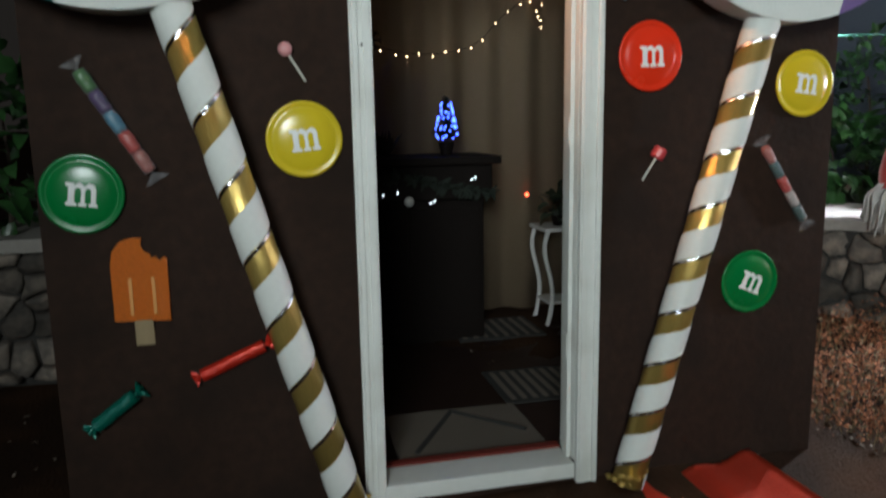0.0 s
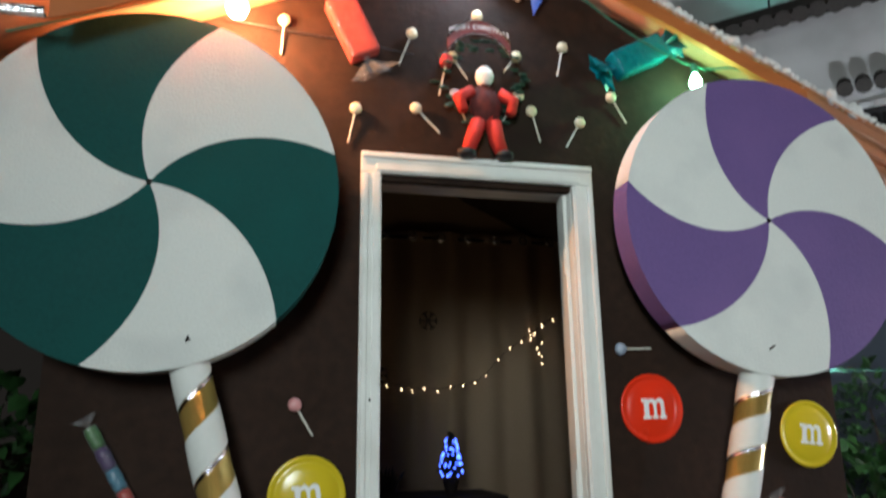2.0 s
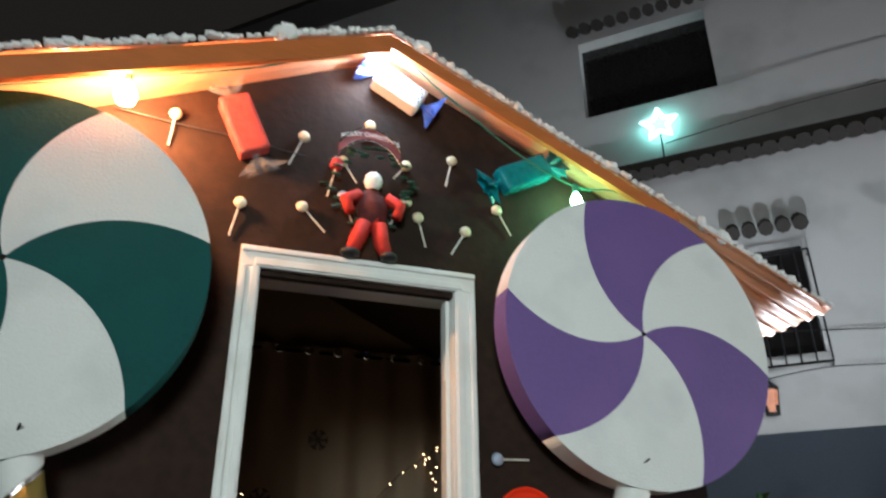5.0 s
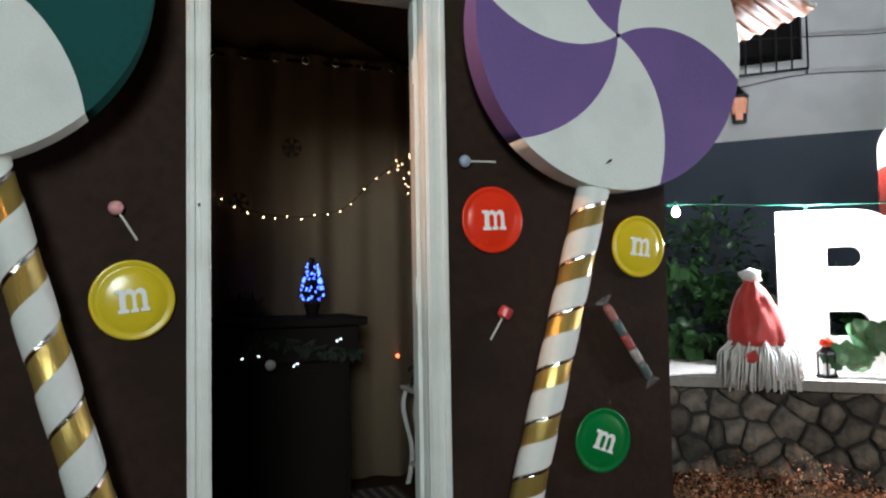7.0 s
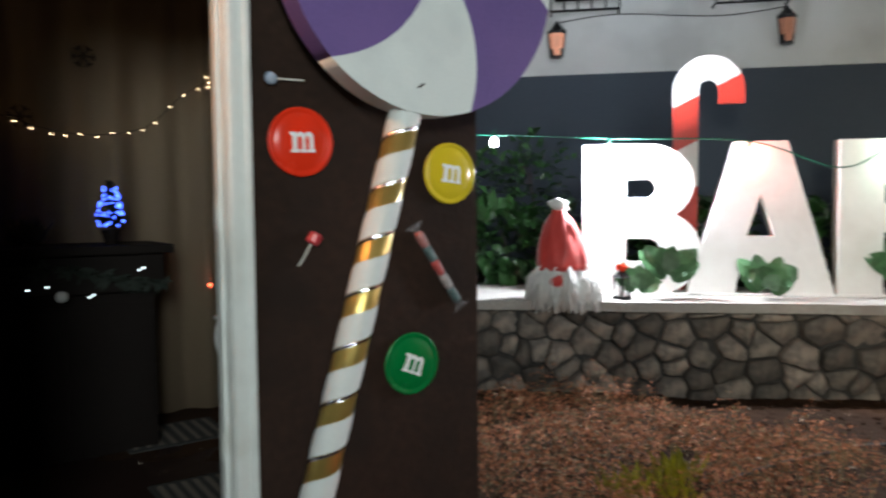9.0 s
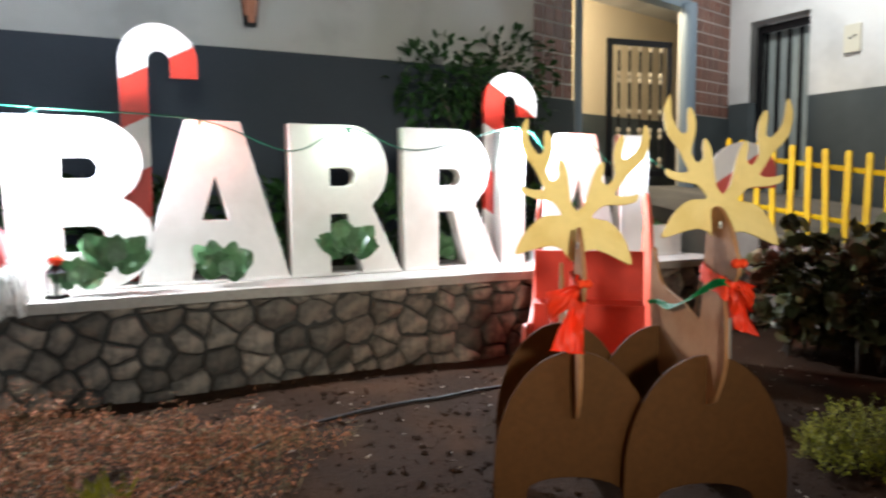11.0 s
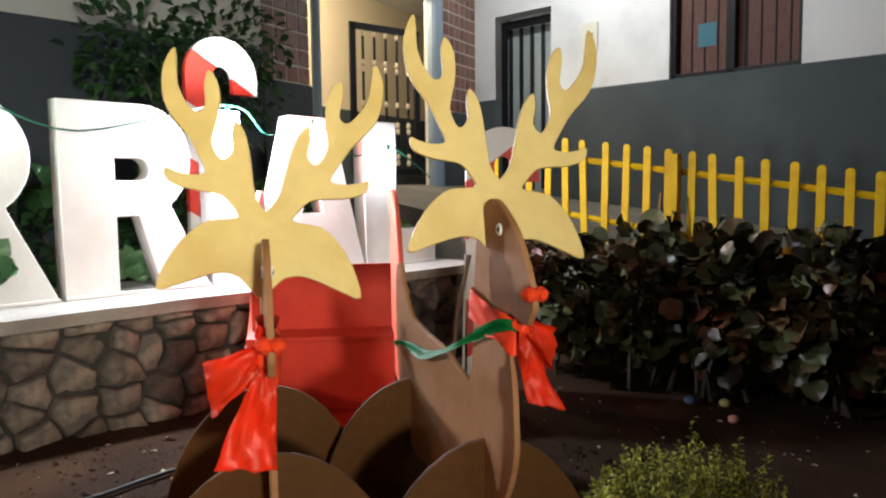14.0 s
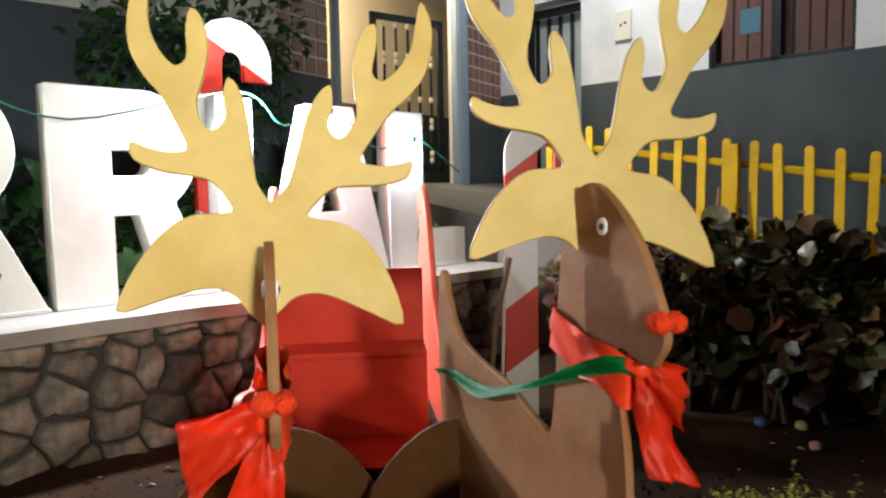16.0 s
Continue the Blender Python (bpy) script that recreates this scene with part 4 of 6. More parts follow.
def reindeer(x, y, turn, chin, size, side, label, slot, facing, roll, lean, tall):
    z0 = ground_z(x, y) - 0.01
    t = thing("reindeer", label, "reindeer", "reindeer before the sleigh", m=pose(x, y, 0, 0, 0, turn))
    # the head board leans back a little and hangs askew in its slot
    front = pose(slot[0], slot[1], chin, 0, 0, facing - turn) @ pose(0, 0, 0, 90, 0, -90) @ Matrix.Rotation(math.radians(-lean), 4, "X") @ Matrix.Rotation(math.radians(roll), 4, "Z")
    pts = [(size * a / 100, size * (15 + (b - 15) * tall if b > 14 else b) / 100) for a, b in HALF]
    loop = smooth_loop(pts, 3, False)
    loop = [(p.x, p.y) for p in loop]
    mirror = [(-a, b) for a, b in loop[1:-1]][::-1]
    cut_board("head_board", [loop + mirror], 0.012, PLY, t, front, 0.002, "gold painted plywood antlers and ears")
    # side outline: muzzle, neck, back, tail and belly; the legs stand across it
    c = chin
    prof = [(-0.2, c - 0.102), (-0.218, c - 0.075), (-0.21, c - 0.035), (-0.163, c + 0.045), (-0.11, c + 0.095), (-0.05, c + 0.128), (0.0, c + 0.115), (0.04, c + 0.05), (0.053, c - 0.01), (0.063, c - 0.085),
            (0.07, c - 0.2), (0.085, c - 0.275), (0.1, c - 0.295), (0.125, c - 0.29), (0.176, c - 0.278), (0.273, c - 0.25), (0.415, c - 0.232), (0.53, c - 0.2), (0.595, c - 0.12), (0.62, c - 0.07), (0.65, c - 0.09), (0.66, c - 0.25),
            (0.64, c - 0.42), (0.55, c - 0.58), (0.3, c - 0.6), (0.0, c - 0.58), (-0.09, c - 0.5), (-0.135, c - 0.4), (-0.135, c - 0.31), (-0.129, c - 0.245), (-0.114, c - 0.168), (-0.106, c - 0.115), (-0.12, c - 0.1), (-0.16, c - 0.108), (-0.19, c - 0.112)]
    loop = [(p.x, p.y) for p in smooth_loop(prof, 4)]
    cut_board("body_board", [loop], 0.014, DEER, t, pose(0, 0, 0, 90), 0.002, "brown plywood side outline")
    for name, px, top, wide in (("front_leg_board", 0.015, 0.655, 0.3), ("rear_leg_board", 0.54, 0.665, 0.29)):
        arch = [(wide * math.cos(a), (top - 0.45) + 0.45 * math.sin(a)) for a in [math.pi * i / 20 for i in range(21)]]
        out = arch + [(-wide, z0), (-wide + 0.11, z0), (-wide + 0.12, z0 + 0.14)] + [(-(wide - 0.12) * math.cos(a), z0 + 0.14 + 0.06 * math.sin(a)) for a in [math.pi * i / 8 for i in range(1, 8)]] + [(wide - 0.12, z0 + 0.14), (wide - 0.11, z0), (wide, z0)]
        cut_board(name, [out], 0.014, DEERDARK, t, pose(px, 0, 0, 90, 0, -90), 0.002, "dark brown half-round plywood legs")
    for s in (-1, 1):
        part("eye", lathe([(0.013, 0), (0.012, 0.003), (0.004, 0.005)], 14, m=pose(-0.075, s * 0.007, c + 0.068, 90 if s < 0 else -90)), M_WHITE, t, "round white eye")
        part("pupil", lathe([(0.006, 0.004), (0.004, 0.006)], 10, m=pose(-0.078, s * 0.007, c + 0.068, 90 if s < 0 else -90)), CABLE_B, t)
    part("nose", lump((-0.214, 0.011, c - 0.05), (0.02, 0.016, 0.0155), 0.12, 3, lump((-0.214, -0.011, c - 0.05), (0.02, 0.016, 0.0155), 0.12, 3), 5), POMPOM, t, "fluffy red pompom nose", True)
    # satin bow at the neck: a band round it, one folded loop and one broad tail
    s = side
    kz = c - (0.085 if s > 0 else 0.118)
    band = [(0.085, 0.0), (0.06, 0.016), (-0.02, 0.02), (-0.11, 0.016), (-0.135, 0.0), (-0.11, -0.016), (-0.02, -0.02), (0.06, -0.016)]
    bm = bmesh.new()
    rows = [[bm.verts.new((px, py * (1 + 0.35 * math.sin(j * 2.1 + px * 60)), kz + 0.035 - 0.014 * j + 0.2 * px + 0.006 * math.sin(px * 50 + j))) for j in range(6)] for px, py in [(p.x, p.y) for p in smooth_loop(band, 4)]]
    for r, q2 in zip(rows, rows[1:] + rows[:1]):
        for j in range(5):
            bm.faces.new((r[j], q2[j], q2[j + 1], r[j + 1]))
    bow = part("bow", bm, SATIN, t, "red satin neck band and bow", True)
    part("bow_knot", lump((-0.135, s * 0.012, kz - 0.005), (0.018, 0.022, 0.022), 0.35, 3), SATIN, bow, smooth=True)

    def cloth(name, line, lift, wide):
        """A strip along a line, as wide as the list says, gently folded."""
        pts = smooth_loop([(px - 0.045, 0.68 * py, kz + 0.68 * (pz - kz)) for px, py, pz in line], 7, False)
        bm = bmesh.new()
        rows = []
        for i, p in enumerate(pts):
            f = i / (len(pts) - 1) * (len(wide) - 1)
            a = min(int(f), len(wide) - 2)
            w = wide[a] + (wide[a + 1] - wide[a]) * (f - a)
            rows.append([bm.verts.new(p + Vector((0.008 * math.sin(i * 0.55 + j * 1.25 + c * 9) + 0.006 * math.sin(i * 0.23 - j * 2.1), 0, 0)) + Vector(lift) * 0.68 * w * (j - 4) / 8) for j in range(9)])
        for r, q2 in zip(rows, rows[1:]):
            for j in range(8):
                bm.faces.new((r[j], q2[j], q2[j + 1], r[j + 1]))
        bmesh.ops.solidify(bm, geom=bm.faces[:], thickness=0.0015)
        part(name, bm, SATIN, bow, smooth=True)

    if s > 0:
        cloth("bow_loop", [(-0.09, 0.015, kz), (-0.115, 0.07, kz - 0.02), (-0.105, 0.155, kz - 0.075), (-0.08, 0.165, kz - 0.08), (-0.075, 0.07, kz - 0.045), (-0.085, 0.012, kz - 0.01)], (0, 0.12, 1), [0.05, 0.1, 0.15, 0.15, 0.09, 0.05])
        cloth("bow_tail", [(-0.09, 0.012, kz - 0.02), (-0.11, 0.03, kz - 0.11), (-0.1, 0.055, kz - 0.21), (-0.115, 0.075, kz - 0.31)], (0, 1, 0.12), [0.03, 0.09, 0.13, 0.17])
        cloth("bow_end", [(-0.09, 0.01, kz + 0.02), (-0.1, 0.02, kz + 0.05), (-0.095, 0.018, kz + 0.085)], (0, 0.8, 0.4), [0.02, 0.05, 0.03])
    else:
        cloth("bow_loop", [(-0.09, -0.012, kz + 0.005), (-0.115, -0.05, kz - 0.03), (-0.105, -0.115, kz - 0.085), (-0.08, -0.12, kz - 0.085), (-0.075, -0.05, kz - 0.05), (-0.085, -0.012, kz - 0.01)], (0, -0.1, 1), [0.03, 0.07, 0.13, 0.13, 0.07, 0.03])
        cloth("bow_tail", [(-0.09, -0.012, kz - 0.02), (-0.11, -0.03, kz - 0.09), (-0.1, -0.055, kz - 0.17), (-0.115, -0.085, kz - 0.255)], (0, -1, -0.3), [0.02, 0.06, 0.1, 0.13])


reindeer(2.727, -1.947, DEER_TURN, 0.986, 1.2, 1, "flat plywood reindeer with gold antlers, red nose and red satin bow", (0.05, 0.013), 8.5, -4.7, 10.5, 0.87)
reindeer(2.81, -2.41, 21, 1.06, 1.103, -1, "flat plywood reindeer with gold antlers, green rein and red satin bow", (-0.008, -0.019), 10.3, -3.7, 7.9, 0.964)

# green rein from the neck back to the sleigh
DEER_TWO = pose(2.81, -2.41, 0, 0, 0, 21)
pts = smooth_loop([DEER_TWO @ Vector(q) for q in ((-0.142, 0.0, 0.935), (-0.115, 0.028, 0.935), (0.06, 0.03, 0.87), (0.2, 0.026, 0.82), (0.36, 0.022, 0.775), (0.52, 0.02, 0.77), (0.64, 0.014, 0.75), (0.675, -0.004, 0.72), (0.7, -0.03, 0.62), (0.9, -0.06, 0.45))], 8, False)
bm = bmesh.new()
rows = []
for i, p in enumerate(pts):
    a = i * 0.16
    rows.append([bm.verts.new(p + Vector((0.004 * math.sin(a), 0.012 * math.sin(a), 0.004 + 0.009 * abs(math.cos(a * 0.6)))) * k) for k in (-1, 0, 1)])
for r, s in zip(rows, rows[1:]):
    for k in (0, 1):
        bm.faces.new((r[k], s[k], s[k + 1], r[k + 1]))
bmesh.ops.solidify(bm, geom=bm.faces[:], thickness=0.0015)
tagged(part("rein", bm, GREENRIB, smooth=True), "green satin ribbon rein between reindeer and sleigh", "ribbon")

# ---- sleigh ----
sl = thing("sleigh", "bright red wooden sleigh with curled side panels and a seat", "sleigh", m=pose(4.58, -2.09, 0, 0, 0, 7))
side = [(-0.35, 0.2), (-0.4, 0.34), (-0.36, 0.46), (-0.2, 0.45), (0.0, 0.42), (0.2, 0.5), (0.34, 0.66), (0.42, 0.86), (0.5, 1.05), (0.62, 1.19), (0.72, 1.2), (0.78, 1.12), (0.72, 1.06), (0.66, 1.1),
        (0.7, 0.98), (0.74, 0.8), (0.72, 0.5), (0.68, 0.22), (0.4, 0.16), (0.0, 0.15)]
side = [(a * 1.18 if a > 0 else a, b) for a, b in side]
loop = [(p.x, p.y) for p in smooth_loop(side, 4)]
for y, swing in ((-0.085, 3.5), (0.7, 0)):
    cut_board("side_panel", [loop], 0.03, SLEIGHEDGE, sl, pose(0, y, 0, 90, 0, swing), 0.004, "red side panel with its salmon lit look in the colour")
part("seat", box(-0.012, 0.2, 0.012, 0.684, 0.525, 0.545, 0.003), SLEIGH, sl)
part("seat_front", box(0.0, 0.02, 0.012, 0.684, 0.2, 0.524, 0.002), SLEIGH, sl)
part("backrest", box(0.201, 0.221, 0.012, 0.684, 0.2, 0.855, 0.003), SLEIGH, sl)
part("floor_panel", box(-0.3, 0.6, 0.012, 0.684, 0.18, 0.199, 0.002), SLEIGH, sl)
for y in (0.02, 0.66):
    part("runner", tube(smooth_loop([(-0.62, y, 0.3), (-0.66, y, 0.2), (-0.55, y, 0.12), (-0.2, y, 0.1), (0.8, y, 0.1)], 5, False), 0.02, 8), SLEIGH, sl, smooth=True)
    for x in (-0.2, 0.5):
        part("strut", tube([(x, y, 0.1), (x, y, 0.2)], 0.015, 8), SLEIGH, sl)
part("front_board", box(-0.62, -0.35, 0.0, 0.5, 0.128, 0.15, 0.003), SLEIGH, sl, "low red front board")

# ---- yellow fence on the ramp ----
FA, FD = Vector((6.406, -3.449, 0)), Vector((-0.6273, -0.7788, 0))
GAP = 0.154


def fence_top(i):
    return 1.523 - 0.0223 * i


fence = thing("picket_fence", "bright yellow wooden picket fence along the ramp", "fence")
frot = math.degrees(math.atan2(FD.y, FD.x))
for i in range(-7, 18):
    p = FA + FD * GAP * i
    w = 0.024
    out = [(-w, 0), (w, 0), (w, 0.69)] + [(w * math.cos(a), 0.69 + 0.022 * math.sin(a)) for a in [math.pi * j / 8 for j in range(1, 8)]] + [(-w, 0.69)]
    cut_board("picket", [out], 0.016, YELLOW, fence, pose(p.x, p.y, fence_top(i) - 0.71, 90 + rnd(-1, 1), rnd(-1.5, 1.5), frot), 0.002)
for dz in (-0.14, -0.55):
    for i0, i1 in ((-7.3, 3.0), (3.3, 17.3)):
        a, b = FA + FD * GAP * i0, FA + FD * GAP * i1
        off = Vector((FD.y, -FD.x, 0)) * -0.02
        a.z, b.z = fence_top(i0) + dz, fence_top(i1) + dz
        part("rail", tube([a + off, b + off], 0.021, 4), YELLOW, fence)
p = FA + FD * GAP * 3.15
part("post", box(-0.045, 0.045, -0.035, 0.035, fence_top(3.15) - 0.9, fence_top(3.15) - 0.03, 0.004), YELLOW, fence, m=pose(p.x - 0.03, p.y, 0, 0, 0, frot))

# ramp behind the fence
bm = bmesh.new()
q = [(6.9, -2.75, 0.9), (4.6, -5.6, 0.45), (7.4, -7.96, 0.43), (12.2, -2.7, 1.27), (9.2, -0.9, 1.27), (7.4, -1.9, 1.1)]
top = [bm.verts.new(v) for v in q]
low = [bm.verts.new((v[0], v[1], -0.1)) for v in q]
bm.faces.new(top)
for k in range(len(q)):
    bm.faces.new((top[k], low[k], low[(k + 1) % len(q)], top[(k + 1) % len(q)]))
bmesh.ops.recalc_face_normals(bm, faces=bm.faces[:])
tagged(part("ramp_pavement", bm, mat("worn_dark_concrete", (0.12, 0.105, 0.085), 0.9, vary=0.35, grain=30, bump=0.5, stain=(0.17, 0.15, 0.125), coarse=1.5)), "worn grey concrete ramp beside the building", "pavement", kind="structure")

# ---- buildings ----
RD = Vector((0.6837, 0.7297, 0)).normalized()
R0 = Vector((10.168, -5.041, 0))
RA = math.degrees(math.atan2(-RD.y, -RD.x))  # facing the viewer, local x runs to the viewer's right


def rp(s, z=0.0, d=0.0):
    """On the right-hand building: s metres towards the viewer's right, d out of the wall."""
    return R0 - RD * s + Vector((-RD.y, RD.x, 0)) * d + Vector((0, 0, z))


def wall_sheet(name, m, outlines, thick, material, label, parent=None):
    ob = cut_board(name, outlines, thick, material, parent, m @ pose(0, 0, -thick / 2))
    if not parent:
        tagged(ob, label, "wall", kind="structure")
    return ob


RM = pose(R0.x, R0.y, 0, 90, 0, RA)
bld = thing("white_building", "white plastered building with dark grey lower wall, barred door and window", "building", kind="structure")
BANDZ = 2.495
wall_sheet("upper_wall", RM, [[(-3.07, BANDZ), (-2.68, BANDZ), (-2.68, 3.66), (-1.71, 3.66), (-1.71, BANDZ), (0, BANDZ), (0, 4.0), (1.5, 4.0), (1.5, BANDZ), (7, BANDZ), (7, 7), (-3.07, 7)]], 0.25, WALLW, "", bld)
wall_sheet("lower_wall", RM, [[(-3.07, -0.2), (-2.68, -0.2), (-2.68, BANDZ - 0.003), (-3.07, BANDZ - 0.003)]], 0.25, WALLG, "", bld)
wall_sheet("lower_wall", RM, [[(-1.71, -0.2), (7, -0.2), (7, BANDZ - 0.003), (-1.71, BANDZ - 0.003)]], 0.255, WALLG, "", bld)


def in_right(name, bm, material, parent, label=""):
    return part(name, bm, material, parent, label, m=None if parent.parent else RM)


door = in_right("door_1", box(-2.68, -1.71, 1.0, 3.66, -0.3, -0.27), mat("frosted_door_pane", (0.3, 0.34, 0.33), 0.4, vary=0.2, grain=6), bld, "barred door with pale frosted panes")
for i in range(5):
    x = -2.58 + i * 0.19
    in_right("door_bar", box(x - 0.022, x + 0.022, 1.2, 3.5, -0.26, -0.22, 0.004), IRON, door)
for x0, x1, y0, y1 in ((-2.68, -2.6, 1.2, 3.6), (-1.79, -1.71, 1.2, 3.6), (-2.68, -1.71, 3.5, 3.6)):
    in_right("door_bar", box(x0, x1, y0, y1, -0.2, -0.14, 0.004), IRON, door)
in_right("transom", box(-2.6, -1.79, 3.5, 3.66, -0.265, -0.255), WALLW, door, "pale panel over the door")
win = in_right("window_1", box(0.0, 1.5, BANDZ, 4.0, -0.2, -0.18), DARKGLASS, bld, "dark window with curtains and notices")
for x0, x1, y0, y1 in ((0, 0.05, BANDZ, 4.0), (1.45, 1.5, BANDZ, 4.0), (0.66, 0.76, BANDZ, 4.0), (0, 1.5, BANDZ, BANDZ + 0.05)):
    in_right("window_frame", box(x0, x1, y0, y1, -0.17, -0.06, 0.004), IRON, win, "black frame")
# curtain strips coloured lighter for the reddish lit and reflecting pane
for i in range(9):
    x = 0.06 + i * 0.158 + (0.02 if i > 4 else 0)
    in_right("curtain_fold", box(x, x + 0.135, BANDZ + 0.06, 3.9, -0.178, -0.174), mat("lit_red_curtain", (0.11, 0.055, 0.045), 0.9, vary=0.5, grain=9, stretch=(6, 1, 6)), win, "reddish curtain with the pane's lit look in its colour")
in_right("notice", box(0.28, 0.5, 2.85, 3.12, -0.172, -0.168), PAPERB, win, "faded blue notice")
box1 = thing("meter_box", "ivory plastic switch box on the white wall", "switch box", m=RM)
part("cover", box(-1.2, -0.97, 2.97, 3.33, 0.001, 0.04, 0.01), PLASTICW, box1)
part("latch", box(-1.12, -1.09, 3.14, 3.17, 0.041, 0.046, 0.002), IRON, box1)
part("latch", box(-1.06, -1.03, 3.16, 3.19, 0.041, 0.046, 0.002), IRON, box1)

# the long building behind the letters
L0 = Vector((4.5, 3.04, 0))
LD = U.copy()
LM = pose(L0.x, L0.y, 0, 90, 0, math.degrees(math.atan2(LD.y, LD.x)))
lb = thing("long_building", "white upper storey building with blue-grey lower wall, barred windows and tiled eaves", "building", kind="structure")
wall_sheet("lower_wall", LM, [[(-9, -0.2), (5.25, -0.2), (5.25, 2.547), (-9, 2.547)]], 0.3, BAND, "", lb)
wall_sheet("upper_wall", LM, [[(-9, 2.55), (5.25, 2.55), (5.25, 9.6), (-9, 9.6)], [(0.0, 3.25), (0.0, 4.4), (0.58, 4.4), (0.58, 3.25)], [(1.5, 3.25), (1.5, 4.4), (2.08, 4.4), (2.08, 3.25)], [(-1.39, 6.4), (-1.39, 7.52), (0.12, 7.52), (0.12, 6.4)]], 0.34, WALLW, "", lb)


def in_long(name, bm, material, parent, label=""):
    return part(name, bm, material, parent, label, m=None if parent.parent else LM)


for x0 in (0.0, 1.5):
    w = in_long("window", box(x0, x0 + 0.58, 3.25, 4.4, -0.2, -0.18), DARKGLASS, lb, "dark window behind an iron grille")
    for i in range(6):
        x = x0 - 0.03 + i * 0.128
        in_long("grille_bar", tube([(x, 3.12, 0.16), (x, 4.22, 0.16)], 0.009, 6), IRON, w)
    for z in (3.12, 4.22):
        in_long("grille_bar", tube([(x0 - 0.03, z, 0.0), (x0 - 0.03, z, 0.16), (x0 + 0.61, z, 0.16), (x0 + 0.61, z, 0.0)], 0.012, 6), IRON, w)
    for i in range(5):
        in_long("awning_tile", tube([(x0 - 0.02 + i * 0.155, 4.62, 0.0), (x0 - 0.02 + i * 0.155, 4.48, 0.2)], [0.065, 0.075], 8), CLAY, w, "dark roof tile over the window")
up = in_long("window", box(-1.39, 0.12, 6.4, 7.52, -0.2, -0.18), DARKGLASS, lb, "dark upper window")
for i in range(11):
    in_long("awning_tile", tube([(-1.42 + i * 0.157, 7.72, 0.0), (-1.42 + i * 0.157, 7.58, 0.2)], [0.065, 0.075], 8), CLAY, up)
# eaves of round tiles between the storeys
eave = in_long("tiled_eave", box(-9, 5.25, 5.4, 5.5, 0.001, 0.26, 0.01), CLAY, lb, "row of dark round eave tiles")
for i in range(64):
    x = -4.6 + i * 0.154
    in_long("eave_tile", tube([(x, 5.47, 0.0), (x, 5.31, 0.3)], [0.07, 0.082], 8), CLAY, eave)
in_long("roof_eave", box(-9, 5.25, 9.3, 9.4, 0.001, 0.5, 0.01), CLAY, lb, "dark roof edge")


def lantern(x, z, strength):
    t = thing("wall_lantern", "small old iron wall lantern with an amber glass glow", "lantern", "lanterns on the long building", m=LM @ pose(x, z, 0.17))
    cage = part("cage", lathe([(0.06, -0.14), (0.085, 0.1), (0.09, 0.11), (0.03, 0.17), (0.01, 0.2)], 6, m=pose(0, 0, 0, -90)), IRON, t)
    part("glass", lathe([(0.045, -0.12), (0.07, 0.08)], 6, m=pose(0, 0, 0.02, -90) @ Matrix.Diagonal((1.08, 1.08, 1, 1))), mat("amber_glass", (0.42, 0.17, 0.1), 0.3, vary=0.3, grain=20, emit=strength), t, "amber glowing glass")
    part("bracket", tube([(0, 0.1, -0.165), (0, 0.2, -0.1), (0, 0.2, 0)], 0.01, 6), IRON, t)


lantern(0.03, 2.82, 0.9)
lantern(2.08, 2.86, 0.1)

# glowing star on the eave
star = thing("star_light", "small glowing turquoise star decoration on the building", "star")
pts5 = [((0.2 if i % 2 == 0 else 0.09) * math.sin(i * math.pi / 5), (0.2 if i % 2 == 0 else 0.09) * math.cos(i * math.pi / 5)) for i in range(10)]
part("tube_star", tube([(a, b, 0) for a, b in pts5] + [(pts5[0][0], pts5[0][1], 0)], 0.022, 8), glow("turquoise_glow", (0.35, 0.95, 0.9), 9), star, m=LM @ pose(-0.56, 6.02, 0.1))
part("star_bracket", tube([(0, -0.1, 0), (0, -0.45, 0)], 0.01, 6), IRON, star, m=LM @ pose(-0.56, 6.02, 0.1))
wires = [[(-0.6, 3.55, 0.05), (0.75, 3.42, 0.06), (1.4, 3.38, 0.06), (3.0, 3.45, 0.05)], [(-0.5, 5.6, 0.35), (1.0, 5.72, 0.36), (3.0, 5.75, 0.35)], [(0.03, 3.0, 0.2), (0.6, 3.08, 0.1), (1.5, 3.02, 0.1), (2.08, 3.05, 0.2)]]
for wv in wires:
    tagged(part("facade_cable", tube(smooth_loop(wv, 6, False), 0.006, 6), CABLE_B, m=LM), "thin black cable on the white building", "cable")

# entrance between the two buildings: tiled pillars, open gate, cream hall
E0, E1 = L0 + LD * 5.25, rp(-3.07)
ED = (E1 - E0)
EL = ED.length
EM = pose(E0.x, E0.y, 0, 90, 0, math.degrees(math.atan2(ED.y, ED.x)))
ent = thing("entrance_porch", "open entrance with brown tiled pillars and a cream hall behind", "entrance", kind="structure")


def in_ent(name, bm, material, parent, label=""):
    return part(name, bm, material, parent, label, m=None if parent.parent else EM)


W0, W1 = 0.78, 3.05
in_ent("hall_back_wall", box(-1.0, EL + 5.0, 2.5, 5.2, -2.3, -2.2), CREAMWALL, ent, "cream plastered wall in lamp light")
in_ent("hall_dado", box(-1.0, EL + 5.0, 0.6, 2.498, -2.3, -2.195), WALLG, ent, "grey lower wall")
in_ent("hall_floor", box(-0.5, EL + 0.4, 0.9, 1.2, -2.19, -0.21), CONCRETE, ent)
in_ent("hall_ceiling", box(-1.0, EL + 5.0, 4.4, 4.5, -2.2, -0.26), WALLW, ent)
in_ent("lintel", box(0, EL, 3.75, 6.5, -0.2, 0.0, 0.01), BLUEPOST, ent)
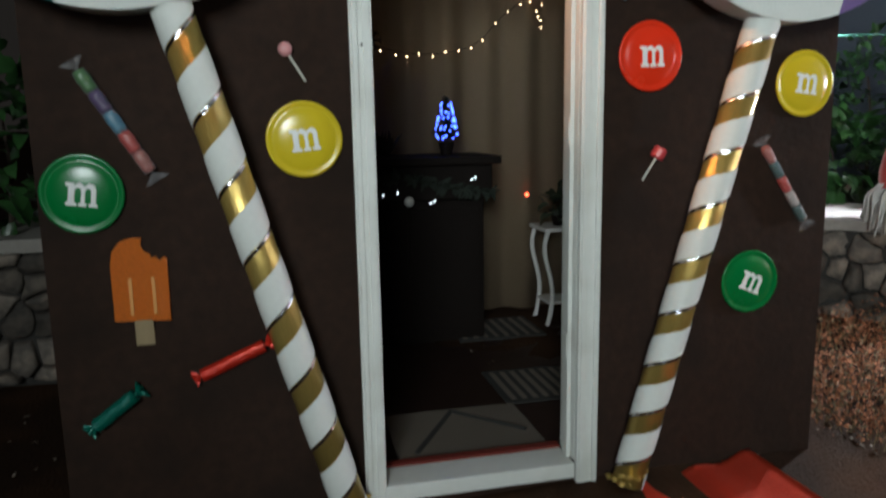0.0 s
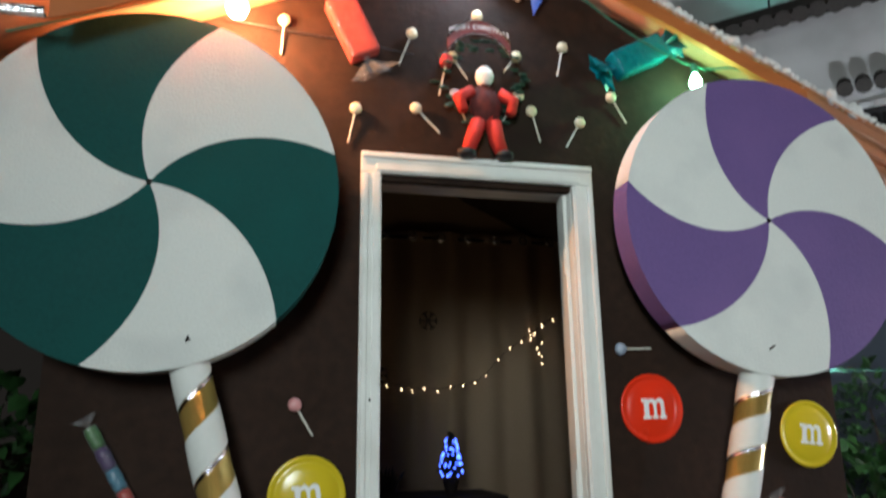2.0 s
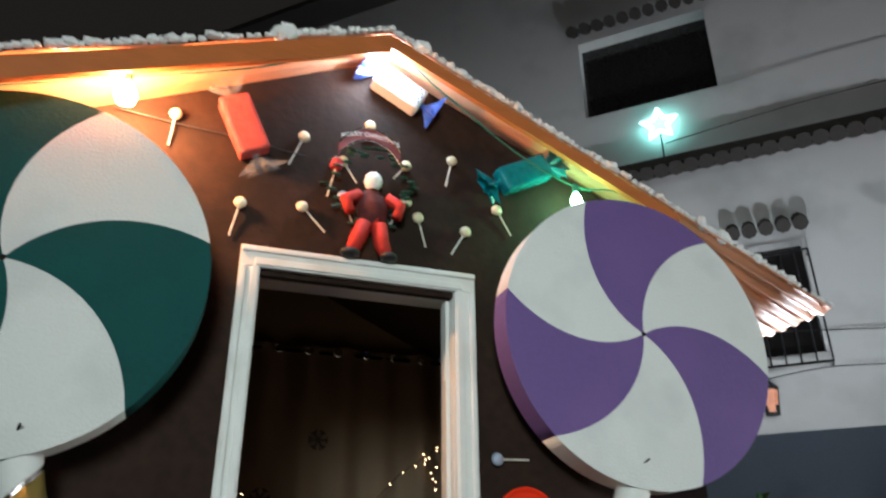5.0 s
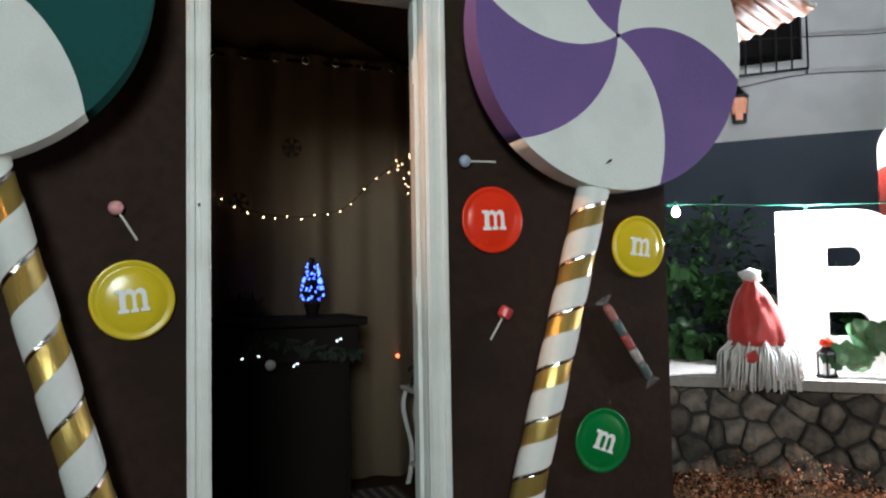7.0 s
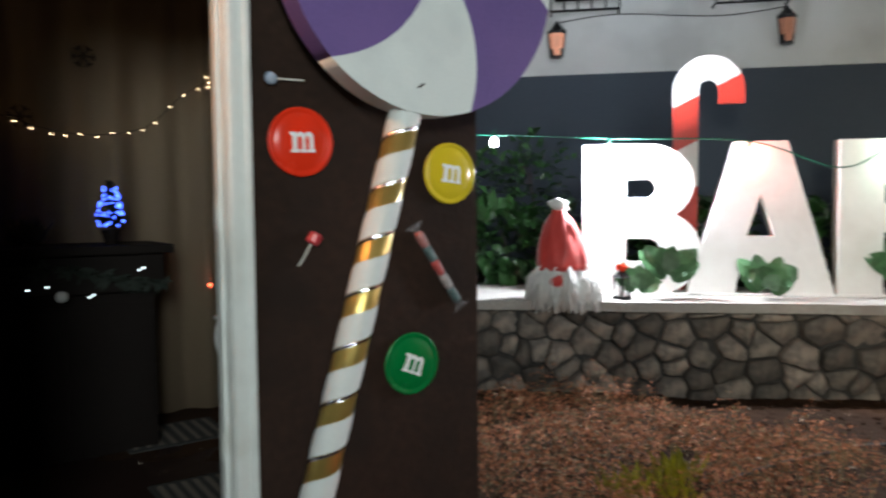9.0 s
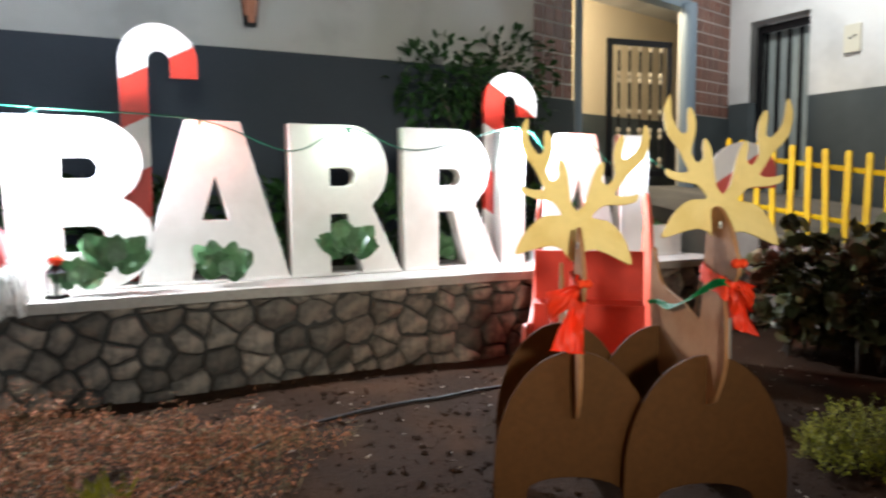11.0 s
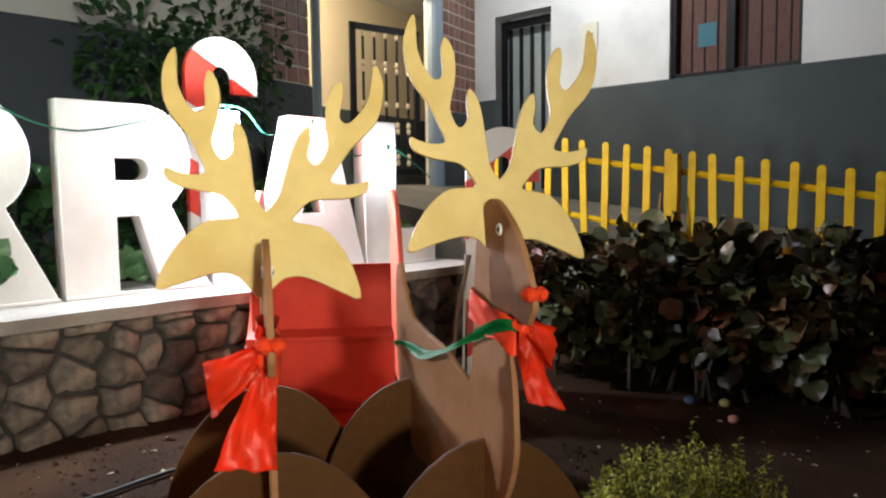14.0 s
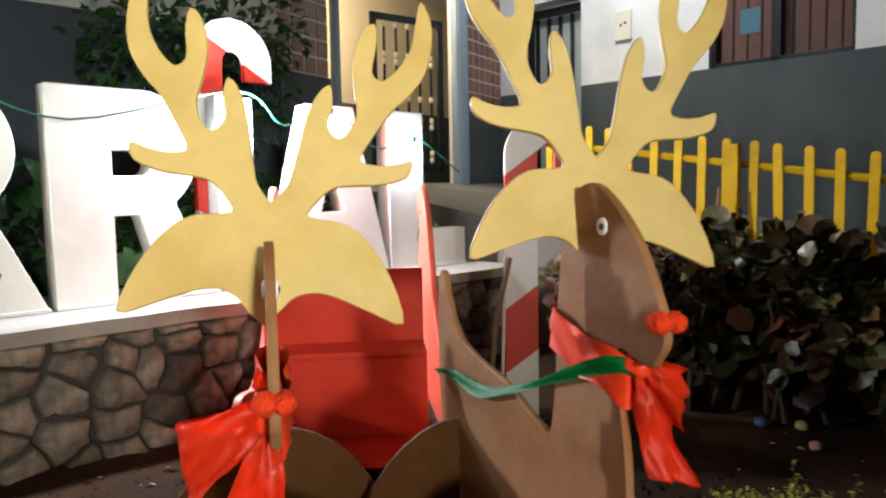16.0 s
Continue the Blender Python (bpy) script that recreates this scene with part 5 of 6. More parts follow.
for x0, x1 in ((0.0, W0 - 0.08), (W1 + 0.36, EL)):
    pil = in_ent("pillar", box(x0, x1, -0.2, 6.5, -0.2, 0.0), GROUT, ent, "pillar faced with brown glazed tiles")
    n = max(1, round((x1 - x0) / 0.165))
    tw = (x1 - x0) / n
    for j in range(11):
        for i in range(n):
            z = 2.3 + j * 0.17
            in_ent("tile", box(x0 + i * tw + 0.01, x0 + (i + 1) * tw - 0.01, z, z + 0.15, 0.001, 0.008, 0.003), TILE, pil)
    in_ent("pillar_base", box(x0 - 0.01, x1 + 0.01, -0.2, 2.28, 0.001, 0.03, 0.004), WALLG, pil)
in_ent("post", tube([(W0, 0.0, 0.03), (W0, 3.8, 0.03)], 0.05, 12), BLUEPOST, ent, "blue-grey round post")
in_ent("post", tube([(W1 + 0.2, 0.0, 0.06), (W1 + 0.2, 3.8, 0.06)], 0.11, 14), BLUEPOST, ent, "blue-grey round post")
gate = thing("iron_gate", "open black iron barred gate of the entrance", "gate", m=EM @ pose(W1 - 0.05, 0, -0.05, 0, -22, 0))
for x0, x1, y0, y1 in ((-1.05, -0.97, 1.4, 3.25), (-0.08, 0.0, 1.4, 3.25), (-1.05, 0, 3.17, 3.25), (-1.05, 0, 1.4, 1.48)):
    part("gate_frame", box(x0, x1, y0, y1, -0.02, 0.02, 0.003), IRON, gate)
for i in range(5):
    x = -0.86 + i * 0.17
    part("gate_bar", tube([(x, 1.45, 0), (x, 3.2, 0)], 0.018, 6), IRON, gate)
    for z in (1.55, 1.63, 1.95, 2.03, 2.28, 2.7, 2.78, 3.13):
        part("gate_stud", lathe([(0.018, -0.035), (0.027, -0.015), (0.027, 0.015), (0.018, 0.035)], 8, m=pose(x, z, 0, -90)), CREAMWALL, gate)
lamp("hall_light", "POINT", EM @ Vector((EL * 0.5, 4.1, -1.0)), 250, (1.0, 0.86, 0.62), 0.15)
# unseen lamp added above to brighten the white wall by the barred door
lamp("added_wall_light", "AREA", rp(-0.5, 5.4, 2.2), 92, (0.97, 0.99, 0.98), 0.5, rp(-0.8, 2.9, 0), 150)
# unseen lamp added high up to brighten the long building's wall
lamp("added_wall_light", "AREA", LM @ Vector((1.0, 8.4, 3.6)), 9, (0.92, 0.96, 1.0), 0.6, LM @ Vector((1.5, 3.5, 0)))

# ---- plants ----


def leaf_cloud(centre, size, count, lo, hi, width, shell=0.5, flat=0.35):
    out = []
    for _ in range(count):
        while True:
            v = Vector((rnd(-1, 1), rnd(-1, 1), rnd(-1, 1)))
            if shell < v.length < 1:
                break
        v *= 1 + 0.3 * noise.noise(v * 2.3 + Vector(centre))
        p = Vector(centre) + Vector((v.x * size[0], v.y * size[1], v.z * size[2]))
        d = (v + Vector((rnd(-0.8, 0.8), rnd(-0.8, 0.8), rnd(-0.6, 0.5)))).normalized()
        length = rnd(lo, hi)
        out.append((p, d, length, length * width * rnd(0.8, 1.2), Vector((rnd(-flat, flat), rnd(-flat, flat), 1))))
    return out


def round_leaves(items):
    """Broad cupped leaves with a scalloped edge: place, direction, length, width, upward side."""
    verts, faces = [], []
    edge = ((0.12, 0.3), (0.32, 0.52), (0.55, 0.5), (0.78, 0.4), (0.93, 0.2))
    for place, way, length, width, up in items:
        way = way.normalized()
        side = way.cross(up)
        side = side.normalized() if side.length > 1e-4 else Vector((1, 0, 0))
        nrm = side.cross(way)
        i = len(verts)
        bend = rnd(0.05, 0.3)
        verts += [place, place + way * length * 0.5, place + way * length - nrm * length * bend]
        for sgn in (1, -1):
            for a, b in edge:
                verts.append(place + way * length * a + side * sgn * width * b * rnd(0.85, 1.12) + nrm * (width * rnd(0.02, 0.2) - length * bend * a * a))
        r, l = i + 3, i + 8
        faces += [(i, r, i + 1), (r, r + 1, i + 1), (r + 1, r + 2, i + 1), (r + 2, r + 3, i + 1), (r + 3, r + 4, i + 1), (r + 4, i + 2, i + 1),
                  (i, i + 1, l), (l, i + 1, l + 1), (l + 1, i + 1, l + 2), (l + 2, i + 1, l + 3), (l + 3, i + 1, l + 4), (l + 4, i + 1, i + 2)]
    mesh = bpy.data.meshes.new("leaves")
    mesh.from_pydata([tuple(v) for v in verts], [], faces)
    for p in mesh.polygons:
        p.use_smooth = True
    return mesh


def shrub(name, label, category, mass, material, stems, group="", leaves=leaf_mesh):
    t = thing(name, label, category, group)
    mesh = leaves(mass)
    ob = link_mesh("foliage", mesh, material, t)
    tagged(ob, kind="stuff")
    bm = bmesh.new()
    for line, r in stems:
        tube(line, [r, r * 0.7, r * 0.45][: len(line)], 6, bm)
    tagged(part("stem", bm, STEM, t), kind="stuff")
    return t


# copper-leaved hedge before the yellow fence
for i in range(6):
    k = i / 5
    p = Vector((5.82, -3.1, 0)).lerp(Vector((4.45, -5.1, 0)), k)
    h = 0.93 - 0.06 * k + rnd(-0.05, 0.04)
    mass = leaf_cloud((p.x, p.y, h * 0.62), (0.36, 0.34, h * 0.42), 430, 0.07, 0.15, 1.0, 0.35, 1.3)
    stems = []
    for _ in range(7):
        b = Vector((p.x + rnd(-0.15, 0.15), p.y + rnd(-0.15, 0.15), 0.02))
        stems.append(([b, b + Vector((rnd(-0.1, 0.1), rnd(-0.1, 0.1), 0.3)), b + Vector((rnd(-0.25, 0.25), rnd(-0.25, 0.25), 0.62))], 0.016))
    hedge = shrub("copperleaf_shrub", "dense shrub with large dark red and green leaves", "shrub", mass[:330], LEAFDARK, stems, "hedge before the yellow fence", round_leaves)
    # paler leaves: varied tone, and the lit leaf edges put into their colour
    tagged(link_mesh("pale_foliage", round_leaves(mass[330:]), LEAFLIT, hedge, "paler grey-green leaves that also stand for lit leaf edges"), kind="stuff")

# bright low bush beside the reindeer
mass = []
stems = []
for i in range(150):
    a, r = rnd(0, math.tau), math.sqrt(rnd(0, 1))
    b = Vector((3.74 + 0.27 * r * math.cos(a), -3.16 + 0.34 * r * math.sin(a), 0.0))
    tall = (0.38 if i % 19 == 0 else rnd(0.18, 0.33)) * (1.12 - 0.75 * r * r)
    tip = b + Vector((rnd(-0.09, 0.09), rnd(-0.09, 0.09), tall))
    stems.append(([b, b.lerp(tip, 0.5) + Vector((rnd(-0.02, 0.02), rnd(-0.02, 0.02), 0)), tip], 0.0022))
    for j in range(42):
        k = j / 42
        p = b.lerp(tip, 0.1 + 0.9 * k) + Vector((rnd(-0.024, 0.024), rnd(-0.024, 0.024), 0)) * (1.1 - k)
        mass.append((p, Vector((rnd(-1, 1), rnd(-1, 1), rnd(-0.1, 0.9))), rnd(0.012, 0.028), rnd(0.008, 0.015), Vector((0, 0, 1))))
shrub("low_bush", "low bright yellow-green bush with many tiny leaves", "bush", mass, LEAFBUSH, stems)

# dry reddish ground plants beside the house
mass = []
for i in range(27000):
    x, y = rnd(1.4, 3.3), rnd(-0.85, 1.3)
    d = (Vector((x, y, 0)) - B0).dot(N)
    if min(x - 1.4, 3.3 - x, y + 0.85, 1.3 - y) < 0.28 * rnd(0, 1) + 0.25 * noise.noise(Vector((x * 3, y * 3, 9))):
        continue
    if d < 0.55 or noise.noise(Vector((x * 2.3, y * 2.3, 5))) < -0.5 or x + y * 0.25 > 3.05:
        continue
    z = ground_z(x, y)
    h = rnd(0.0, 1.0) ** 1.4 * (0.08 + 0.34 * max(0, noise.noise(Vector((x * 4, y * 4, 1)))))
    mass.append((Vector((x, y, z + h)), Vector((rnd(-1, 1), rnd(-1, 1), rnd(-0.2, 0.9))), rnd(0.01, 0.03), rnd(0.004, 0.011), Vector((rnd(-1, 1), rnd(-1, 1), 0.7))))
sprigs = []
for p, *rest in mass[::9]:
    sprigs.append((Vector((p.x, p.y, ground_z(p.x, p.y))), Vector((rnd(-0.5, 0.5), rnd(-0.5, 0.5), 1)), max(0.04, p.z - ground_z(p.x, p.y)) * 1.1, 0.004, Vector((1, 0, 0))))
tagged(link_mesh("dry_sprigs", leaf_mesh(sprigs + mass[1::4]), mat("grey_green_dry_leaf", (0.2, 0.155, 0.09), 0.8, vary=0.5, grain=18, spec=0.2, island=True, random_tint=0.7)), "thin grey-green sprigs among the dry ground plants", "ground cover", kind="stuff")
tagged(link_mesh("dry_ground_plants", leaf_mesh([q for k, q in enumerate(mass) if k % 4 != 1]), LEAFDRY), "low dry reddish-brown ground plants on bare soil", "ground cover", kind="stuff")
mass = []
for cx, cy in ((2.05, -0.32), (2.2, -0.2), (1.95, -0.15)):
    for i in range(60):
        x, y = cx + rnd(-0.1, 0.1), cy + rnd(-0.1, 0.1)
        mass.append((Vector((x, y, ground_z(x, y))), Vector((rnd(-0.5, 0.5), rnd(-0.5, 0.5), 1)), rnd(0.06, 0.16), rnd(0.008, 0.016), Vector((1, 0, 0))))
tagged(link_mesh("grass_tuft", leaf_mesh(mass), LEAFBUSH), "small green tufts among the dry ground plants", "grass", kind="stuff")
# leaf litter and crumbs
mass = []
for i in range(900):
    x, y = rnd(-3.5, 6), rnd(-4.5, 1.5)
    if (Vector((x, y, 0)) - B0).dot(N) < 0.6:
        continue
    mass.append((Vector((x, y, ground_z(x, y) + 0.006)), Vector((rnd(-1, 1), rnd(-1, 1), rnd(-0.1, 0.25))), rnd(0.012, 0.04), rnd(0.006, 0.018), Vector((rnd(-0.5, 0.5), rnd(-0.5, 0.5), 1))))
tagged(link_mesh("leaf_litter", leaf_mesh(mass), mat("pale_litter", (0.4, 0.33, 0.27), 0.8, vary=0.4, island=True, random_tint=0.6)), "scattered pale dead leaves and scraps on the soil", "litter", kind="stuff")


def rosette(s, d, z, size, material, name, label):
    """A clump of broad ribbed leaves that lean out from its middle."""
    p = along(s, d, z)
    mass = []
    for i in range(22):
        a, e = i * 2.4 + rnd(-0.3, 0.3), rnd(0.05, 1.3)
        way = (U * math.cos(a) + Vector((0, 0, 1)) * (0.35 + math.sin(e)) + N * rnd(-0.1, 0.9)).normalized()
        mass.append((p + way * size * rnd(0.05, 0.3), way, size * rnd(0.5, 0.75), size * rnd(0.38, 0.55), (N + Vector((0, 0, rnd(0, 0.8)))).normalized()))
    ob = link_mesh(name, round_leaves(mass), material)
    tagged(ob, label, "plant", "plants in the raised bed")


for s, d, size in ((0.34, 0.22, 0.2), (0.54, 0.2, 0.27), (1.14, 0.2, 0.25), (1.98, 0.05, 0.3), (2.05, 0.02, 0.26), (2.85, -0.2, 0.24), (4.75, -0.12, 0.34), (4.95, -0.2, 0.3)):
    rosette(s, d, COPE + 0.05 + (0.08 if 0.4 < s < 0.6 or 1.8 < s < 2.1 else 0), size, CACTUS if s < 4 else LEAF, "rosette_plant", "rosette plant with broad grey-green leaves beside the letters")
for i in range(9):
    s = -2.2 + i * 0.8
    p = along(s, -0.75 + rnd(-0.15, 0.1), COPE)
    mass = leaf_cloud((p.x, p.y, COPE + 0.3), (0.38, 0.38, 0.32), 240, 0.09, 0.2, 0.55, 0.4, 0.6)
    shrub("bed_shrub", "glossy broad-leaved green shrub in the raised bed", "shrub", mass, LEAF, [([p, p + Vector((0.03, 0, 0.2)), p + Vector((0, 0.05, 0.4))], 0.014)], "plants in the raised bed")
for i in range(4):
    p = along(-1.9 + 0.5 * i, -1.3, COPE)
    mass = leaf_cloud((p.x, p.y, COPE + 0.75), (0.4, 0.4, 0.45), 220, 0.06, 0.13, 0.5, 0.3, 0.7)
    shrub("tall_shrub", "taller dark shrub against the building", "shrub", mass, LEAF, [([p, p + Vector((0.03, 0, 0.5)), p + Vector((0, 0.05, 0.9))], 0.018)], "plants in the raised bed")
# small tree between the letters and the building
p = along(4.1, -1.9, 0.1)
mass = []
for c, size, n in (((0, 0, 1.9), (0.75, 0.75, 0.5), 520), ((0.4, -0.2, 2.35), (0.6, 0.6, 0.45), 380), ((-0.5, 0.2, 2.2), (0.5, 0.5, 0.4), 300)):
    mass += leaf_cloud((p.x + c[0], p.y + c[1], p.z + c[2]), size, n, 0.07, 0.14, 0.5, 0.2, 0.8)
tree = thing("small_tree", "small dark leafy tree before the building", "tree")
tagged(link_mesh("crown", leaf_mesh(mass), LEAF, tree), kind="stuff")
bm = tube([p, p + Vector((0.03, 0.02, 0.8)), p + Vector((-0.02, 0.0, 1.6)), p + Vector((0.05, 0, 2.3))], [0.06, 0.05, 0.035, 0.015], 8)
for v in ((0.4, -0.2, 2.2), (-0.5, 0.2, 2.1), (0.2, 0.4, 1.9)):
    tube([p + Vector((0, 0, 1.2)), p + Vector(v) * 0.7 + Vector((0, 0, 0.4)), p + Vector(v)], [0.03, 0.02, 0.01], 6, bm)
part("trunk", bm, BARK, tree, smooth=True)

# big rough tree behind the house
tree = thing("large_tree", "large old tree with a thick rough trunk behind the house", "tree")
bm = bmesh.new()
rings = []
for i in range(40):
    z = i * 0.25
    rings.append([bm.verts.new((-3.38 - 0.0 * z + (0.72 - 0.02 * z) * (1 + 0.22 * noise.noise(Vector((math.cos(a) * 2.2, math.sin(a) * 2.2, z * 0.6))) + 0.08 * noise.noise(Vector((math.cos(a) * 9, math.sin(a) * 9, z * 2.5)))) * math.cos(a), 3.05 + 0.7 * (1 + 0.22 * noise.noise(Vector((math.cos(a) * 2.2, math.sin(a) * 2.2, z * 0.6)))) * math.sin(a), z)) for a in [math.tau * k / 36 for k in range(36)]])
for r, s in zip(rings, rings[1:]):
    for k in range(36):
        bm.faces.new((r[k], r[(k + 1) % 36], s[(k + 1) % 36], s[k]))
for v in ((-1.2, 0.4, 11.5), (1.6, -0.6, 11.2), (0.4, 1.5, 12)):
    tube([(-3.4, 3.05, 9.2), (-4.4 + v[0] * 0.5, 3.4 + v[1] * 0.5, 10.4), (-4.4 + v[0] * 1.6, 3.4 + v[1] * 1.6, v[2])], [0.35, 0.25, 0.1], 10, bm)
part("trunk", bm, BARK, tree, smooth=True)
mass = []
for i in range(7):
    mass += leaf_cloud((-4.4 + rnd(-2.5, 2.8), 3.6 + rnd(-1, 2), rnd(10.2, 12.5)), (1.3, 1.3, 0.9), 260, 0.12, 0.26, 0.5, 0.2, 0.8)
tagged(link_mesh("crown", leaf_mesh(mass), LEAF, tree), kind="stuff")

# ---- yarn figure on the coping ----
p = along(-0.13, 0.36, COPE)
bm = bmesh.new()
for i in range(460):
    a = rnd(0, math.tau)
    r0, r1 = rnd(0.02, 0.13), rnd(0.12, 0.25)
    q0 = p + Vector((r0 * math.cos(a), r0 * math.sin(a), rnd(0.2, 0.3)))
    q1 = p + Vector((r1 * math.cos(a + rnd(-0.2, 0.2)), r1 * math.sin(a), rnd(-0.07, 0.04)))
    tube([q0, q0.lerp(q1, 0.5) + Vector((0.05 * math.cos(a), 0.05 * math.sin(a), 0.02)), q1], [0.007, 0.007, 0.005], 4, bm)
lump(p + Vector((0, 0, 0.14)), (0.13, 0.13, 0.15), 0.2, 2, bm, 3)
lump(p - U * 0.035 + Vector((0, 0, 0.61)), (0.065, 0.06, 0.045), 0.5, 2, bm, 9)
gn = part("yarn_gnome", bm, FLEECE, smooth=True)
tagged(gn, "plain gnome figure of white mop yarn sitting on the coping", "figure")
rings = [(0.165, 0.2), (0.172, 0.24), (0.165, 0.3), (0.15, 0.36), (0.13, 0.42), (0.105, 0.48), (0.075, 0.53), (0.04, 0.575), (0.028, 0.6)]
bm = lathe([(r, z) for r, z in rings], 44, m=Matrix.Translation(p))
for v in bm.verts:
    v.co += U * -0.035 * ((v.co.z - p.z - 0.2) / 0.4)
    v.co += Vector((1, 1, 0.3)) * 0.03 * noise.noise(Vector((v.co.x * 22, v.co.y * 22, v.co.z * 6)))
tagged(part("gnome_hat", bm, FABRIC_R, smooth=True), "tall crinkled red fabric hat on the gnome figure", "hat")
bm = lump(p + N * 0.19 + U * -0.04 + Vector((0, 0, 0.14)), (0.05, 0.035, 0.035), 0.6, 2)
tagged(part("red_mitten", bm, FABRIC_R, smooth=True), "small red felt mitten on the gnome's yarn beard", "mitten")
# little lantern beside it
p = along(0.24, 0.27, COPE)
lt = thing("small_lantern", "small dark metal lantern with a red bow on the coping", "lantern")
for k in range(4):
    a = math.pi / 4 + k * math.pi / 2
    part("lantern_post", tube([p + Vector((0.045 * math.cos(a), 0.045 * math.sin(a), 0)), p + Vector((0.045 * math.cos(a), 0.045 * math.sin(a), 0.14))], 0.006, 6), IRON, lt)
part("lantern_base", box(p.x - 0.042, p.x + 0.042, p.y - 0.042, p.y + 0.042, p.z, p.z + 0.015, 0.003), IRON, lt)
part("lantern_roof", lathe([(0.06, 0.14), (0.03, 0.17), (0.012, 0.19)], 8, m=Matrix.Translation(p)), IRON, lt)
part("candle", lathe([(0.02, 0.015), (0.02, 0.08), (0.015, 0.085)], 12, m=Matrix.Translation(p)), FLEECE, lt)
part("lantern_bow", lump(p + Vector((0, 0, 0.21)), (0.04, 0.03, 0.03), 0.6, 2), SATIN, lt, "red bow")

# ---- inside the playhouse ----
bm = bmesh.new()
cols, verts = 150, []
for z in (0.07, 2.6, 2.69):
    verts.append([bm.verts.new((-1.3 + 2.45 * i / cols, 2.17 + 0.03 * math.sin(i * 0.42) + 0.02 * math.sin(i * 0.17 + 1), z)) for i in range(cols + 1)])
for r, s in zip(verts, verts[1:]):
    for k in range(cols):
        bm.faces.new((r[k], r[k + 1], s[k + 1], s[k]))
bmesh.ops.solidify(bm, geom=bm.faces[:], thickness=0.003)
cur = thing("curtain", "beige eyelet curtain hanging at the back of the playhouse", "curtain")
part("cloth", bm, CURTAIN, cur, smooth=True)
for i in range(13):
    x = -1.2 + i * 0.185
    part("eyelet", tube([(x + 0.024 * math.cos(a), 2.115, 2.645 + 0.024 * math.sin(a)) for a in [math.tau * k / 12 for k in range(13)]], 0.007, 6), SILVER, cur, "metal eyelet")
tagged(part("curtain_rod", tube([(-1.34, 2.17, 2.65), (1.19, 2.17, 2.65)], 0.011, 8), DARKWOOD), "dark curtain rod across the back wall", "rod")
for x, z in ((0.19, 2.1), (-0.12, 1.76)):
    bm = bmesh.new()
    for k in range(6):
        a = k * math.pi / 3
        tube([(x, 2.11, z), (x + 0.06 * math.cos(a), 2.11, z + 0.06 * math.sin(a))], 0.007, 5, bm)
        tube([(x + 0.04 * math.cos(a), 2.11, z + 0.04 * math.sin(a)), (x + 0.06 * math.cos(a + 0.35), 2.11, z + 0.06 * math.sin(a + 0.35))], 0.005, 5, bm)
        tube([(x + 0.04 * math.cos(a), 2.11, z + 0.04 * math.sin(a)), (x + 0.06 * math.cos(a - 0.35), 2.11, z + 0.06 * math.sin(a - 0.35))], 0.005, 5, bm)
    tagged(part("snowflake", bm, mat("brown_felt", (0.06, 0.042, 0.03), 0.9)), "dark snowflake ornament hung on the curtain", "snowflake", "snowflakes on the curtain")
chest = thing("mantel_chest", "dark wooden chest shaped like a mantelpiece against the curtain", "chest")
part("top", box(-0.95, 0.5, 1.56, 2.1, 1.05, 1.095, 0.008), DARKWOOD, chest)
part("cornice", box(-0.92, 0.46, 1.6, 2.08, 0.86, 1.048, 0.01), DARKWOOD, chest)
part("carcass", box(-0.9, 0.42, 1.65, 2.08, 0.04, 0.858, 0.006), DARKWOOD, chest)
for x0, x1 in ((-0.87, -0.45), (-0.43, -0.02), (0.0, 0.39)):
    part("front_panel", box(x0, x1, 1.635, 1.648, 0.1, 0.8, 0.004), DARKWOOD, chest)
tree = thing("tiny_tree", "tiny dark tabletop tree with glowing blue lights in a pot", "tree")
mass = []
for i in range(220):
    h = rnd(0.06, 0.3)
    a = rnd(0, math.tau)
    r = 0.075 * (1 - (h - 0.06) / 0.26) + 0.01
    mass.append((Vector((0.24, 1.78, 1.12 + h)), Vector((math.cos(a), math.sin(a), 0.35)), r * 1.2, 0.014, Vector((0, 0, 1))))
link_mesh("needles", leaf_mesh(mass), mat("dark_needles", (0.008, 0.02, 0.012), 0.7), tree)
part("pot", lathe([(0.03, 1.096), (0.045, 1.16), (0.046, 1.17)], 14, m=Matrix.Translation((0.24, 1.78, 0))), DARKWOOD, tree)
bm = bmesh.new()
for i in range(70):
    h = rnd(0.07, 0.27)
    a = rnd(math.pi, math.tau)
    r = 0.07 * (1 - (h - 0.06) / 0.32) + 0.006
    lump((0.24 + r * math.cos(a), 1.78 + r * math.sin(a), 1.12 + h), (0.006, 0.006, 0.007), 0, 1, bm)
tagged(part("tree_lights", bm, glow("blue_glow", (0.05, 0.12, 1.0), 7), tree, "tiny blue glowing lights"), kind="stuff")
bm = bmesh.new()
for i in range(18):
    k = i / 17
    x = -0.3 + 1.32 * k
    z = 1.79 - 0.12 * math.sin(min(1, k / 0.75) * math.pi) + (0.9 * max(0, k - 0.62)) + rnd(-0.02, 0.02)
    lump((x + rnd(-0.01, 0.01), 2.1, z), (0.0045, 0.0045, 0.005), 0, 1, bm)
for i in range(9):
    lump((0.85 + rnd(-0.05, 0.1), 2.1, 1.86 + i * 0.025 + rnd(-0.02, 0.02)), (0.0045, 0.0045, 0.005), 0, 1, bm)
fairy = thing("fairy_lights", "string of tiny warm lights hung across the curtain", "fairy lights")
part("lights", bm, glow("fairy_glow", (1.0, 0.72, 0.42), 8), fairy, "tiny warm glowing lights")
